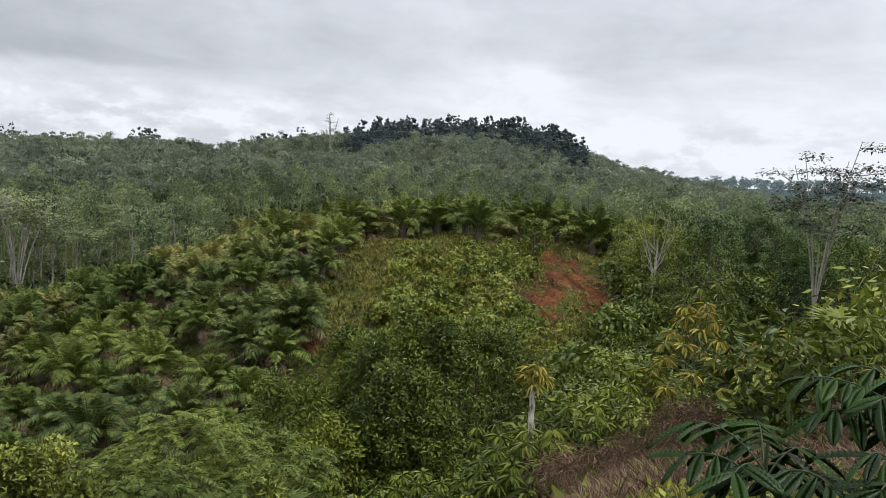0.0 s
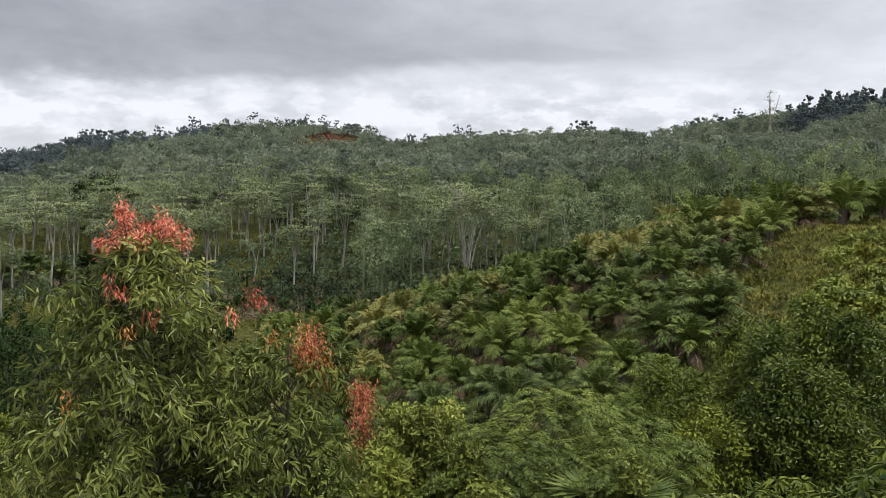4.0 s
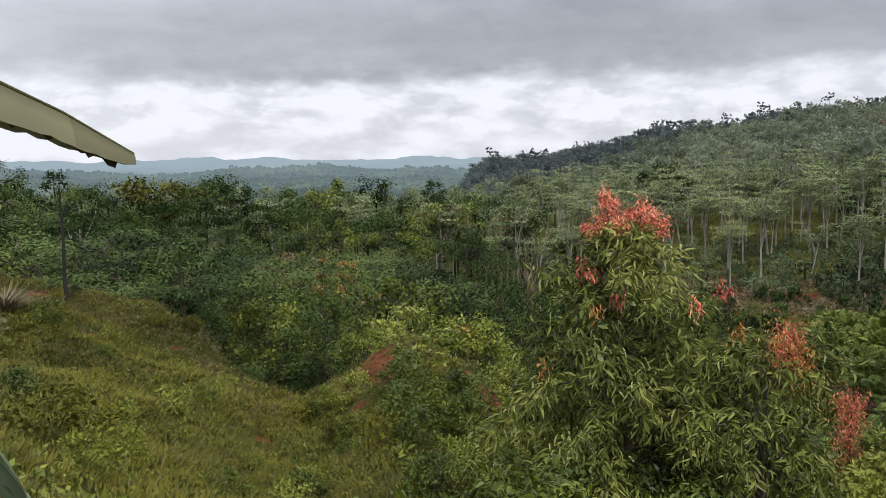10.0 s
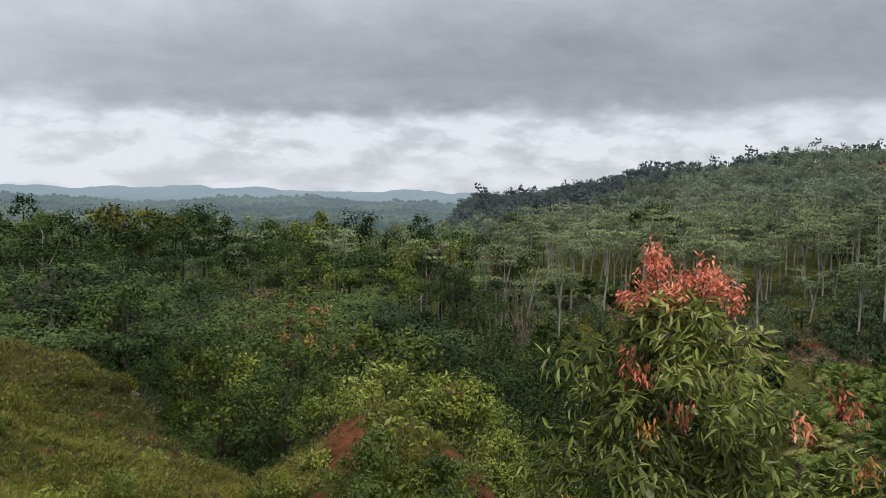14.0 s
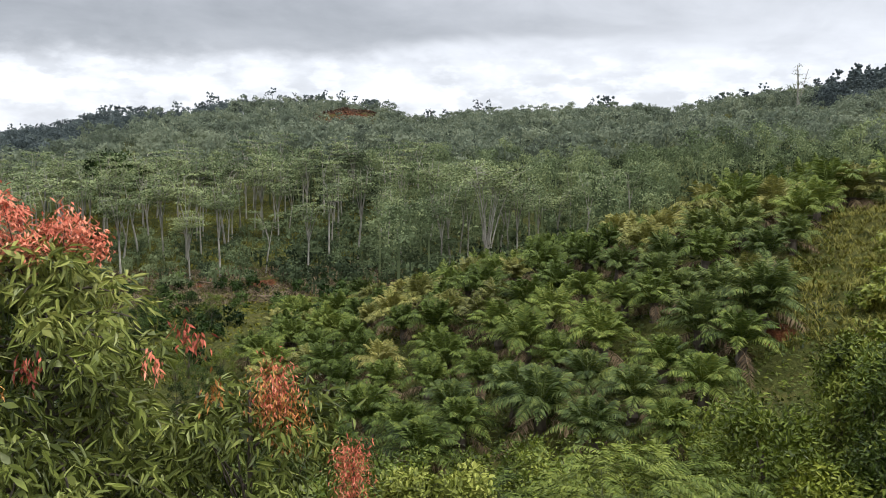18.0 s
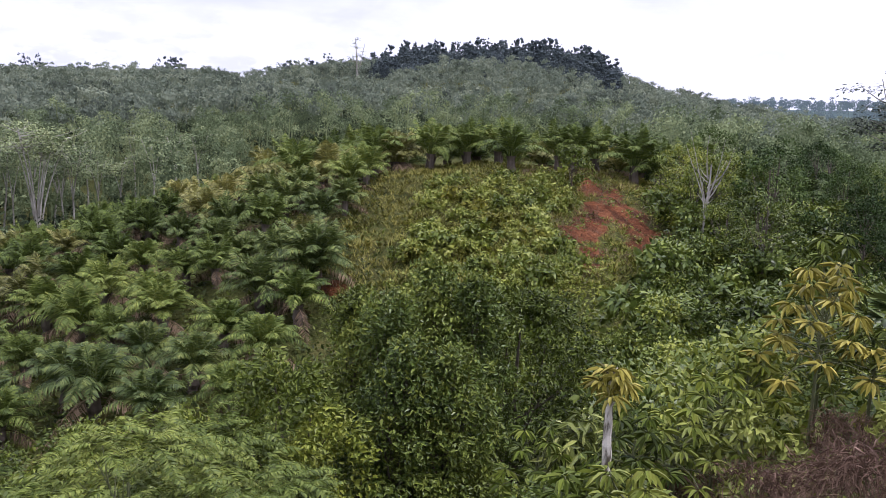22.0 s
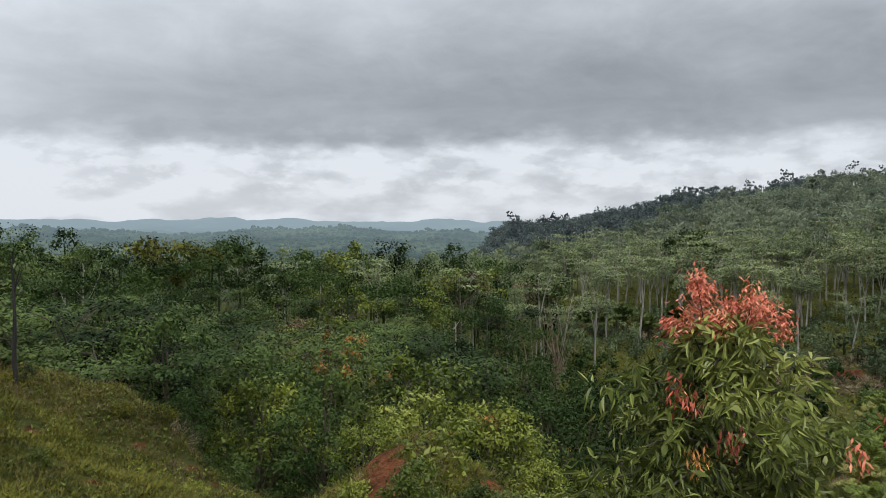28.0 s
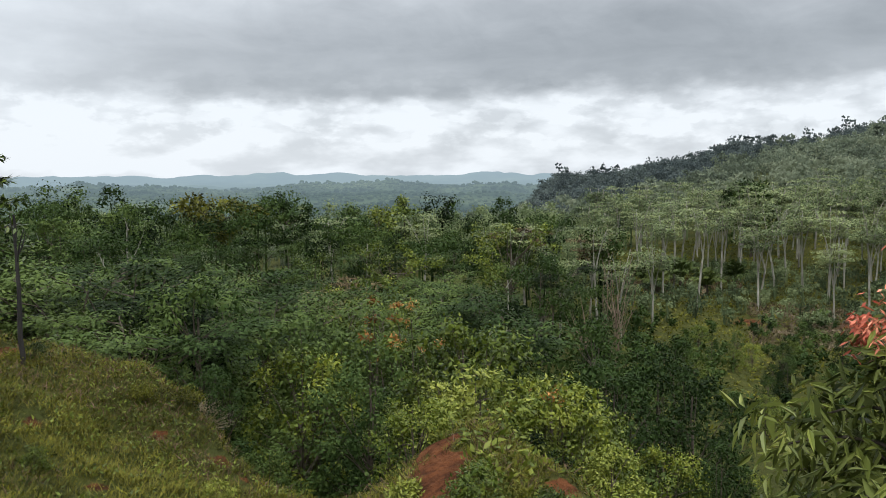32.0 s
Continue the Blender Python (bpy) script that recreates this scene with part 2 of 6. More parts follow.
M_GROUND, M_FAR = ground_material(), distance_material()
# distance haze is put into this leaf colour: pale, greyed, low in contrast
M_WOODS = leaf_material("far_woods_hazed", (0.100, 0.122, 0.098), (0.144, 0.172, 0.124), (0.182, 0.206, 0.140), 0.75, 1.1, 0.10, 0.05, 0.0, 0.16, 0.9)
# dark trees, their own green lifted and blued to carry the haze
M_DARKWOODS = leaf_material("ridge_woods_hazed", (0.072, 0.092, 0.100), (0.080, 0.100, 0.102), (0.108, 0.130, 0.124), 0.75, 0.9, 0.10, 0.05, 0.0, 0.16, 0.7)
M_RUST = leaf_material("rusty_leaves", (0.07, 0.050, 0.028), (0.135, 0.098, 0.052), (0.20, 0.155, 0.085), 0.7, 0.4, 0.3, 0.1)
M_GREYLEAF = leaf_material("grey_green_leaves", (0.020, 0.028, 0.020), (0.045, 0.058, 0.038), (0.085, 0.10, 0.065), 0.6, 0.2, 0.3, 0.2)
# a greener, weaker haze put into the leaf colour of the lower slopes
M_SLOPE = leaf_material("slope_woods_hazed", (0.062, 0.090, 0.048), (0.116, 0.150, 0.076), (0.176, 0.208, 0.102), 0.7, 0.8, 0.14, 0.08, 0.0, 0.24, 0.8)
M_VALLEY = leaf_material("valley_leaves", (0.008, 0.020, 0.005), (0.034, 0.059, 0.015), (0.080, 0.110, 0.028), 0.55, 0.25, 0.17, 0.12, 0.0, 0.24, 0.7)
M_PLANTED = leaf_material("plantation_leaves", (0.066, 0.096, 0.046), (0.135, 0.172, 0.076), (0.215, 0.242, 0.110), 0.55, 0.3, 0.16, 0.15)
M_PALM = leaf_material("palm_leaflets", (0.026, 0.048, 0.010), (0.084, 0.120, 0.024), (0.158, 0.182, 0.036), 0.55, 0.22, 0.09, 0.25)
M_PALMDARK = leaf_material("dark_palm_leaflets", (0.024, 0.048, 0.013), (0.074, 0.106, 0.028), (0.160, 0.180, 0.044), 0.5, 0.2, 0.09, 0.25)
M_PALMYELLOW = leaf_material("yellowed_palm_leaflets", (0.062, 0.074, 0.020), (0.150, 0.158, 0.040), (0.265, 0.238, 0.070), 0.45, 0.25, 0.09)
M_DRYFROND = leaf_material("dry_fronds", (0.06, 0.042, 0.024), (0.15, 0.105, 0.06), (0.26, 0.19, 0.12), 0.8, 0.15)
M_DARKLEAF = leaf_material("dark_glossy_leaves", (0.024, 0.040, 0.008), (0.065, 0.096, 0.017), (0.150, 0.178, 0.028), 0.35, 0.2, 0.5, 0.35, 0.0, 0.38)
M_MIDLEAF = leaf_material("green_leaves", (0.030, 0.050, 0.007), (0.084, 0.114, 0.013), (0.185, 0.198, 0.025), 0.42, 0.25, 0.5, 0.35, 0.0, 0.4)
M_LIGHTLEAF = leaf_material("light_green_leaves", (0.046, 0.070, 0.010), (0.112, 0.142, 0.020), (0.205, 0.218, 0.040), 0.45, 0.3, 0.5)
M_YELLOWLEAF = leaf_material("yellowing_leaves", (0.074, 0.092, 0.014), (0.162, 0.188, 0.032), (0.275, 0.286, 0.068), 0.45, 0.3, 0.5)
M_GOLD = leaf_material("golden_green_leaves", (0.090, 0.082, 0.012), (0.220, 0.196, 0.030), (0.350, 0.300, 0.065), 0.45, 0.3, 0.5)
M_FEATHER = leaf_material("feathery_leaflets", (0.030, 0.050, 0.009), (0.082, 0.116, 0.018), (0.145, 0.170, 0.032), 0.5, 0.3, 0.5)
M_LANCE = leaf_material("drooping_leaves", (0.052, 0.074, 0.013), (0.152, 0.180, 0.038), (0.300, 0.305, 0.085), 0.42, 0.22, 0.5, 0.5)
M_RED = leaf_material("red_young_leaves", (0.260, 0.050, 0.030), (0.500, 0.125, 0.075), (0.640, 0.265, 0.165), 0.45, 0.35, 0.5)
M_ORANGE = leaf_material("orange_young_leaves", (0.210, 0.085, 0.024), (0.390, 0.165, 0.045), (0.480, 0.265, 0.085), 0.45, 0.35, 0.5)
M_OLIVE = leaf_material("olive_weeds", (0.033, 0.036, 0.004), (0.084, 0.087, 0.008), (0.156, 0.149, 0.015), 0.6, 0.25, 0.35)
M_GRASS = leaf_material("grass_blades", (0.036, 0.040, 0.004), (0.096, 0.094, 0.008), (0.180, 0.155, 0.022), 0.6, 0.3, 0.35)
M_HILLGRASS = leaf_material("hill_grass_blades", (0.066, 0.070, 0.012), (0.140, 0.136, 0.022), (0.22, 0.195, 0.045), 0.6, 0.3, 0.35)
M_DRYGRASS = leaf_material("withered_stalks", (0.043, 0.025, 0.017), (0.101, 0.061, 0.040), (0.173, 0.115, 0.079), 0.85, 0.15, 0.6)
M_CUT = leaf_material("cut_brush", (0.085, 0.062, 0.038), (0.17, 0.128, 0.082), (0.27, 0.22, 0.15), 0.85, 0.2, 0.3)
M_BUFF = leaf_material("buff_grass", (0.08, 0.066, 0.04), (0.19, 0.16, 0.10), (0.32, 0.27, 0.18), 0.8, 0.2, 0.6)
M_DRYEDGE = leaf_material("dry_leaf_edge", (0.02, 0.014, 0.010), (0.06, 0.045, 0.03), (0.13, 0.10, 0.07), 0.8, 0.1, 1.2)
M_COFFEE = leaf_material("ribbed_glossy_leaves", (0.007, 0.020, 0.003), (0.016, 0.041, 0.004), (0.039, 0.072, 0.007), 0.4, 0.12, 0.6, 0.3)
M_BANANA = leaf_material("old_banana_leaf", (0.16, 0.15, 0.075), (0.30, 0.29, 0.17), (0.40, 0.38, 0.25), 0.5, 0.25, 1.2)
M_BANANAGREEN = leaf_material("banana_leaf", (0.07, 0.10, 0.06), (0.15, 0.20, 0.12), (0.22, 0.27, 0.17), 0.4, 0.25, 1.2)
M_BARK = bark_material("brown_bark", (0.035, 0.026, 0.018), (0.12, 0.095, 0.07))
M_PALEBARK = bark_material("pale_bark", (0.15, 0.135, 0.11), (0.42, 0.40, 0.34))
M_CHAR = bark_material("charred_wood", (0.006, 0.005, 0.005), (0.035, 0.030, 0.026))
M_WHITEBARK = bark_material("whitish_bark", (0.10, 0.080, 0.055), (0.56, 0.52, 0.44), 14.0, 0.43, 0.53)
M_WITHER = bark_material("withered_wood", (0.11, 0.075, 0.05), (0.30, 0.22, 0.16))
M_TWIG = bark_material("green_twig", (0.016, 0.024, 0.008), (0.055, 0.070, 0.025), 12.0)
M_STALK = bark_material("green_stalk", (0.06, 0.07, 0.025), (0.16, 0.17, 0.07))


# ------------------------------------------------------------------ mesh helpers
RNG = np.random.default_rng(7)


def unit(v):
    v = np.asarray(v, float)
    return v / (np.linalg.norm(v, axis=-1, keepdims=True) + 1e-9)


class Geo:
    """Collects quads; leaves, blades and tubes."""

    def __init__(self):
        self.q = []

    def quads(self, q):
        self.q.append(np.asarray(q, float).reshape(-1, 4, 3))
        return self

    def leaves(self, base, way, face, length, width, sag=0.15):
        """Pointed leaves, each one folded quad, from base along way."""
        base, way, face = np.asarray(base, float), unit(way), np.asarray(face, float)
        side = unit(np.cross(way, face))
        face = np.cross(side, way)
        length = np.broadcast_to(np.asarray(length, float), (len(base),))[:, None]
        width = np.broadcast_to(np.asarray(width, float), (len(base),))[:, None]
        mid = base + way * length * 0.42
        tip = base + way * length - face * length * sag
        low = face * width * 0.12
        return self.quads(np.stack([base, mid + side * width * 0.5 - low, tip, mid - side * width * 0.5 - low], 1))

    def ovals(self, base, way, face, length, width, sag=0.15):
        """Oval pointed leaves, folded along the midrib, two quads each."""
        base, way, face = np.asarray(base, float), unit(way), np.asarray(face, float)
        side = unit(np.cross(way, face))
        face = np.cross(side, way)
        length = np.broadcast_to(np.asarray(length, float), (len(base),))[:, None]
        width = np.broadcast_to(np.asarray(width, float), (len(base),))[:, None]
        tip = base + way * length - face * length * sag
        m1, m2 = base + way * length * 0.3 + face * width * 0.06, base + way * length * 0.66 - face * length * sag * 0.4
        lift = face * width * 0.14
        r1, r2 = m1 + side * width * 0.5 + lift, m2 + side * width * 0.4 + lift
        l1, l2 = m1 - side * width * 0.5 + lift, m2 - side * width * 0.4 + lift
        both = np.stack([np.stack([base, r1, r2, tip], 1), np.stack([tip, l2, l1, base], 1)], 1)
        return self.quads(both)

    def tube(self, pts, radii, sides=6):
        pts = np.asarray(pts, float)
        way = unit(np.gradient(pts, axis=0))
        ref = np.array([0.31, 0.95, 0.05]) if abs(way[0][1]) < 0.9 else np.array([1.0, 0.1, 0.0])
        u = unit(np.cross(way, ref))
        v = np.cross(way, u)
        a = np.linspace(0, 2 * math.pi, sides, endpoint=False)
        ring = pts[:, None] + np.asarray(radii, float)[:, None, None] * (u[:, None] * np.cos(a)[None, :, None] + v[:, None] * np.sin(a)[None, :, None])
        nxt = np.roll(ring, -1, axis=1)
        return self.quads(np.stack([ring[:-1], nxt[:-1], nxt[1:], ring[1:]], 2))

    def array(self):
        return np.concatenate(self.q) if self.q else np.zeros((0, 4, 3))

    def mesh(self, name, mat, weld=False):
        return quad_mesh(name, self.array(), mat, weld)


def quad_mesh(name, q, mat, weld=False):
    me = bpy.data.meshes.new(name)
    n = len(q)
    me.vertices.add(n * 4)
    me.vertices.foreach_set("co", q.astype(np.float32).ravel())
    me.loops.add(n * 4)
    me.loops.foreach_set("vertex_index", np.arange(n * 4, dtype=np.int32))
    me.polygons.add(n)
    me.polygons.foreach_set("loop_start", np.arange(0, n * 4, 4, dtype=np.int32))
    me.update(calc_edges=True)
    if weld:
        bm = bmesh.new()
        bm.from_mesh(me)
        bmesh.ops.remove_doubles(bm, verts=bm.verts, dist=0.0005)
        for f in bm.faces:
            f.smooth = True
        bm.to_mesh(me)
        bm.free()
    me.materials.append(mat)
    return me


def part(name, me, parent, label=""):
    ob = new(name, me)
    ob.parent = parent
    return tagged(ob, label)


def thing(name, label, category, group="", kind=""):
    return tagged(new(name), label, category, group, kind)


def bez(a, b, c, n=8):
    t = np.linspace(0, 1, n)[:, None]
    return (1 - t) ** 2 * np.asarray(a, float) + 2 * t * (1 - t) * np.asarray(b, float) + t ** 2 * np.asarray(c, float)


# ------------------------------------------------------------------ the lie of the land
# Heights in metres on circles round the standpoint, by heading.
HEAD = np.array([-180, -110, -90, -75, -60, -48, -36, -24, -12, 0, 10, 20, 30, 40, 56, 80, 180], float)
LAND = [
    (0.0, [0] * 17),
    (3.0, [0, 0, -0.3, -0.8, -1.0, -1.2, -1.2, -1.2, -1.2, -1.2, -1.1, -1.0, -0.8, -0.5, -0.2, 0, 0]),
    (6.0, [0, -0.2, -0.9, -2.2, -3.0, -3.3, -3.4, -3.5, -3.6, -3.6, -3.4, -2.9, -2.1, -1.2, -0.6, 0, 0]),
    (14.0, [0, -0.5, -1.4, -3.3, -5.0, -5.7, -6.3, -6.7, -7.0, -7.2, -7.0, -6.2, -4.8, -3.0, -1.6, -0.5, 0]),
    (26.0, [0, -0.6, -1.0, -3.2, -6.6, -5.5, -10.6, -11.0, -11.3, -11.3, -10.8, -10, -8.6, -7.0, -4.6, -2, 0]),
    (34.0, [0, -2, -3.5, -7.0, -10.0, -10.5, -13.5, -13.8, -13.4, -12.2, -10.8, -9.2, -8.2, -8.0, -6.0, -3, 0]),
    (46.0, [0, -4, -8, -13, -15.5, -15.5, -16, -16, -13.6, -10.2, -8.0, -6.2, -5.9, -8.2, -7.0, -4, 0]),
    (68.0, [0, -6, -10, -14, -16, -16.5, -17, -16.5, -12.0, -6.6, -3.6, -1.5, -1.2, -4.0, -6.5, -5, -1]),
    (76.0, [0, -6, -10, -14, -16, -16.5, -17, -16.8, -13.0, -7.4, -4.0, -1.6, -1.4, -4.6, -7.0, -5, -1]),
    (100.0, [-2, -7, -11, -12.5, -13.5, -15.5, -17, -17.2, -16.5, -14, -9.5, -7.5, -7.5, -8, -9, -6, -2]),
    (140.0, [-3, -8, -12, -13.5, -15, -15.5, -16.5, -16.5, -15.5, -13, -8.5, -5, -5, -7, -8, -6, -3]),
    (220.0, [-5, -10, -19, -22, -23, -22, -11, -5, -4, -3.5, -1, 1, -1, -6, -9, -8, -5]),
    (640.0, [-6, -16, -46, -54, -54, -52, -36, -20, -12, -10, -8, -4, -2, 6, 6, -6, -6]),
    (1000.0, [-6, -18, -54, -58, -58, -58, -54, -40, -25, -20, -15, 0, 24, 40, 40, -4, -6]),
    (1500.0, [-10, -30, -58, -60, -60, -60, -60, -56, -50, -40, -30, -20, -20, -20, -20, -20, -10]),
    (5000.0, [-40, -60, -62, -62, -62, -62, -62, -60, -60, -60, -60, -60, -60, -60, -60, -50, -40]),
]
L_AZ = np.arange(-180, 180.01, 1.0)
L_R = np.array([r for r, _ in LAND])
L_U = np.linspace(0, math.log(5000 / 6.0 + 1), 520)
L_RR = 6.0 * (np.exp(L_U) - 1)


def relief_table():
    rows = np.array([np.interp(L_AZ, HEAD, z) for _, z in LAND])
    h = np.array([np.interp(L_RR, L_R, rows[:, j]) for j in range(len(L_AZ))])
    for _ in range(3):
        h = np.apply_along_axis(lambda c: np.convolve(np.pad(c, 3, "edge"), np.ones(7) / 7, "valid"), 0, h)
        h = np.apply_along_axis(lambda c: np.convolve(np.pad(c, 4, "edge"), np.ones(9) / 9, "valid"), 1, h)
    return h


RELIEF = relief_table()
# the ridge: heading and elevation of its crest in degrees, without its trees
CREST_R = 640.0
CREST = np.array([(-180, -3), (-100, -5), (-50, -5), (-46.5, -4.2), (-45, -3.4), (-43.8, -1.9), (-42.6, -1.3), (-40, -1.2), (-38, -0.9), (-36, -0.35), (-34, -0.15), (-32, 0.35), (-28, 0.7), (-26, 1.0), (-24, 1.6), (-20, 1.8), (-18, 2.1), (-16, 2.1),
                  (-14, 1.5), (-12, 0.9), (-10, 0.7), (-8, 1.4), (-4, 1.6), (0, 1.6), (2, 2.1), (6, 1.7), (10, 2.4), (14, 3.1), (16, 3.3), (18, 4.0), (22, 4.2), (24, 4.3), (28, 4.0), (30, 3.7), (32, 2.9), (34, 2.3), (38, 1.3), (42, 0.6), (60, 0.2), (90, -1), (180, -3)])
# the brow of the grassy spur and of the knoll beside it: heading, elevation, distance
BROW = np.array([(-180, -3, 30), (-100, -5, 31), (-84, -6.6, 31), (-78.5, -7.2, 30), (-72.5, -8.6, 29), (-68, -10.7, 28), (-64.6, -12.6, 26.5), (-62.2, -15.0, 25), (-60.5, -17.0, 24), (-57.2, -18.2, 23), (-54.8, -17.2, 23.5),
                 (-52.3, -15.0, 24.5), (-50.0, -13.5, 25), (-48.5, -13.4, 25), (-45.8, -15.6, 24), (-43, -17.6, 23), (-40, -20, 22), (0, -20, 22), (180, -3, 30)])


def wave(x, y, s, k):
    """Smooth unevenness of wavelength about s."""
    a = np.sin(x / s * 6.1 + 1.7 * k + 1.3 * np.sin(y / s * 3.3 + k)) * np.cos(y / s * 5.3 - 0.6 * k + 1.1 * np.sin(x / s * 2.9 + 2 * k))
    return a


def relief(az, r):
    u = np.log(np.minimum(r, 4990) / 6.0 + 1) / L_U[1]
    v = az + 180
    i, j = np.minimum(u.astype(int), len(L_U) - 2), np.minimum(v.astype(int), len(L_AZ) - 2)
    fu, fv = u - i, v - j
    return RELIEF[j, i] * (1 - fu) * (1 - fv) + RELIEF[j, i + 1] * fu * (1 - fv) + RELIEF[j + 1, i] * (1 - fu) * fv + RELIEF[j + 1, i + 1] * fu * fv


def ease(t):
    t = np.clip(t, 0, 1)
    return t * t * (3 - 2 * t)


def ground_z(x, y):
    x, y = np.asarray(x, float), np.asarray(y, float)
    r = np.hypot(x, y)
    az = np.degrees(np.arctan2(x, y))
    z = relief(az, r)
    # the spur and the knoll on the left, with a steep gully behind them
    brow_r = np.interp(az, BROW[:, 0], BROW[:, 2])
    brow_z = EYE + brow_r * np.tan(np.radians(np.interp(az, BROW[:, 0], BROW[:, 1])))
    z8 = relief(az, np.full_like(r, 8.0))
    front = z8 + (brow_z - z8) * np.clip((r - 8) / (brow_r - 8), 0, 1) - 0.9 * np.sin(np.clip((r - 8) / (brow_r - 8), 0, 1) * math.pi)
    back = np.maximum(brow_z - 0.9 * (r - brow_r) - 0.05 * (r - brow_r) ** 2, np.minimum(z, -9.5))
    left = ease((az + 92) / 8) * ease((-37.5 - az) / 4.5) * ease((r - 7.5) / 3) * ease((58 - r) / 12)
    z = z + left * (np.where(r < brow_r, front, back) - z)
    # the long slope up to the ridge
    crest_z = EYE + CREST_R * np.tan(np.radians(np.interp(az, CREST[:, 0], CREST[:, 1])))
    z220 = relief(az, np.full_like(r, 220.0))
    u = np.clip((r - 220) / (CREST_R - 220), 0, 1)
    rise = z220 + (crest_z - z220) * (0.75 * u + 0.25 * ease(u)) + 5.0 * np.sin(u * math.pi) * wave(x, y, 170, 9)
    z = np.where(r > 220, np.where(r < CREST_R, rise, np.maximum(z, crest_z - 0.4 * (r - CREST_R))), z)
    k = np.clip((r - 4) / 20, 0, 1)
    z = z + k * (0.25 * wave(x, y, 9, 1) + 0.12 * wave(x, y, 3.1, 2)) + np.clip((r - 120) / 200, 0, 1) * np.clip((700 - r) / 60, 0, 1) * (1.6 * wave(x, y, 60, 3) + 0.8 * wave(x, y, 23, 5))
    z = z + 5.0 * np.exp(-((x + 136) ** 2 + (y - 476) ** 2) / 800.0)
    # the rolling country beyond, with a long ridge at its end
    far = np.clip((r - 900) / 500, 0, 1) * np.clip((-az - 20) / 25, 0, 1)
    z = z + far * (9 * wave(x, y, 900, 4) + 5 * wave(x, y, 340, 6) + 3.0 * wave(x, y, 140, 7))
    mid = np.exp(-((r - 2250 - 160 * np.sin(az * 0.21)) / 330) ** 2) * (16 + 5 * np.sin(az * 0.33 + 1) + 3 * np.sin(az * 0.9) + 1.5 * np.sin(az * 3.1))
    back = np.exp(-((r - 4250) / 260) ** 2) * (42 + 5 * np.tanh(5 * np.sin(az * 0.5 + 0.5)) + 4 * np.tanh(6 * np.sin(az * 1.3 + 1)) + 1.0 * np.sin(az * 2.7))
    return z + far * (mid + back)


def at(az, r, dz=0.0):
    a = radians(az)
    x, y = math.sin(a) * r, math.cos(a) * r
    return np.array([x, y, float(ground_z(x, y)) + dz])


def spot(az, el, near=4.0):
    """Where the line of sight at that heading and dip meets the ground."""
    a, r = radians(az), near
    while r < 600 and EYE + r * math.tan(radians(el)) > float(ground_z(math.sin(a) * r, math.cos(a) * r)):
        r *= 1.01
    return r


def height_to(az, r, el):
    """Height above the ground that reaches the line of sight at dip el."""
    return EYE + r * math.tan(radians(el)) - at(az, r)[2]


# bare red earth: heading, dip, radius in metres
BARE = [(25.9, -2.7, 1), (26.8, -2.9, 1.2), (28, -3.3, 1), (29.4, -3.7, 1.3), (30.5, -4.2, 1.6), (31.4, -4.9, 1.7), (32.2, -5.6, 1.6), (33, -6.4, 1.5), (33.5, -7.2, 1.2), (30.2, -5.4, 1.5), (29.6, -6.2, 1.5), (29.3, -7, 1.4), (29.5, -7.9, 1.2), (29.8, -8.9, 0.9),
        (12.6, -11.2, 0.9), (50.9, -14.3, 1.2), (48.5, -15, 1), (-51.4, -14.6, 0.5), (-51.2, -15.2, 0.62), (-51, -15.9, 0.68), (-50.8, -16.7, 0.6), (-50.6, -17.4, 0.45), (-50.9, -20.4, 0.3), (-52.8, -19.2, 0.28), (-52, -22.5, 0.3), (-63, -15.4, 0.34), (-61.6, -16.6, 0.24), (-66.2, -13.9, 0.2),
        (-72, -12.2, 0.28), (-74.9, -9.1, 0.5), (-73.6, -9, 0.35), (-68.6, -15.5, 0.25), (-44.2, -17, 0.4), (-41.7, -19.2, 0.5), (-60.5, -21.5, 0.2), (-21.5, -8.6, 2.2), (-25.5, -8.5, 1.8), (-31, -8.2, 2), (-16.8, 0.5, 9), (-15.4, 0.7, 8), (-16.2, 1.0, 8), (-16.9, 0.2, 6), (-15.0, 0.3, 5)]
BARE_XY = []
for b_az, b_el, b_r in BARE:
    b_d = spot(b_az, b_el) if b_el > -3.2 or b_el < -8.7 or b_az > 0 else 110.0
    if b_el > 0:
        b_d = 446.0 + 50.0 * b_el
    BARE_XY.append((math.sin(radians(b_az)) * b_d, math.cos(radians(b_az)) * b_d, b_r))


def bareness(x, y):
    f = np.zeros_like(np.asarray(x, float))
    for bx, by, br in BARE_XY:
        f = np.maximum(f, np.exp(-((x - bx) ** 2 + (y - by) ** 2) / (br * br) * 0.7))
    return f


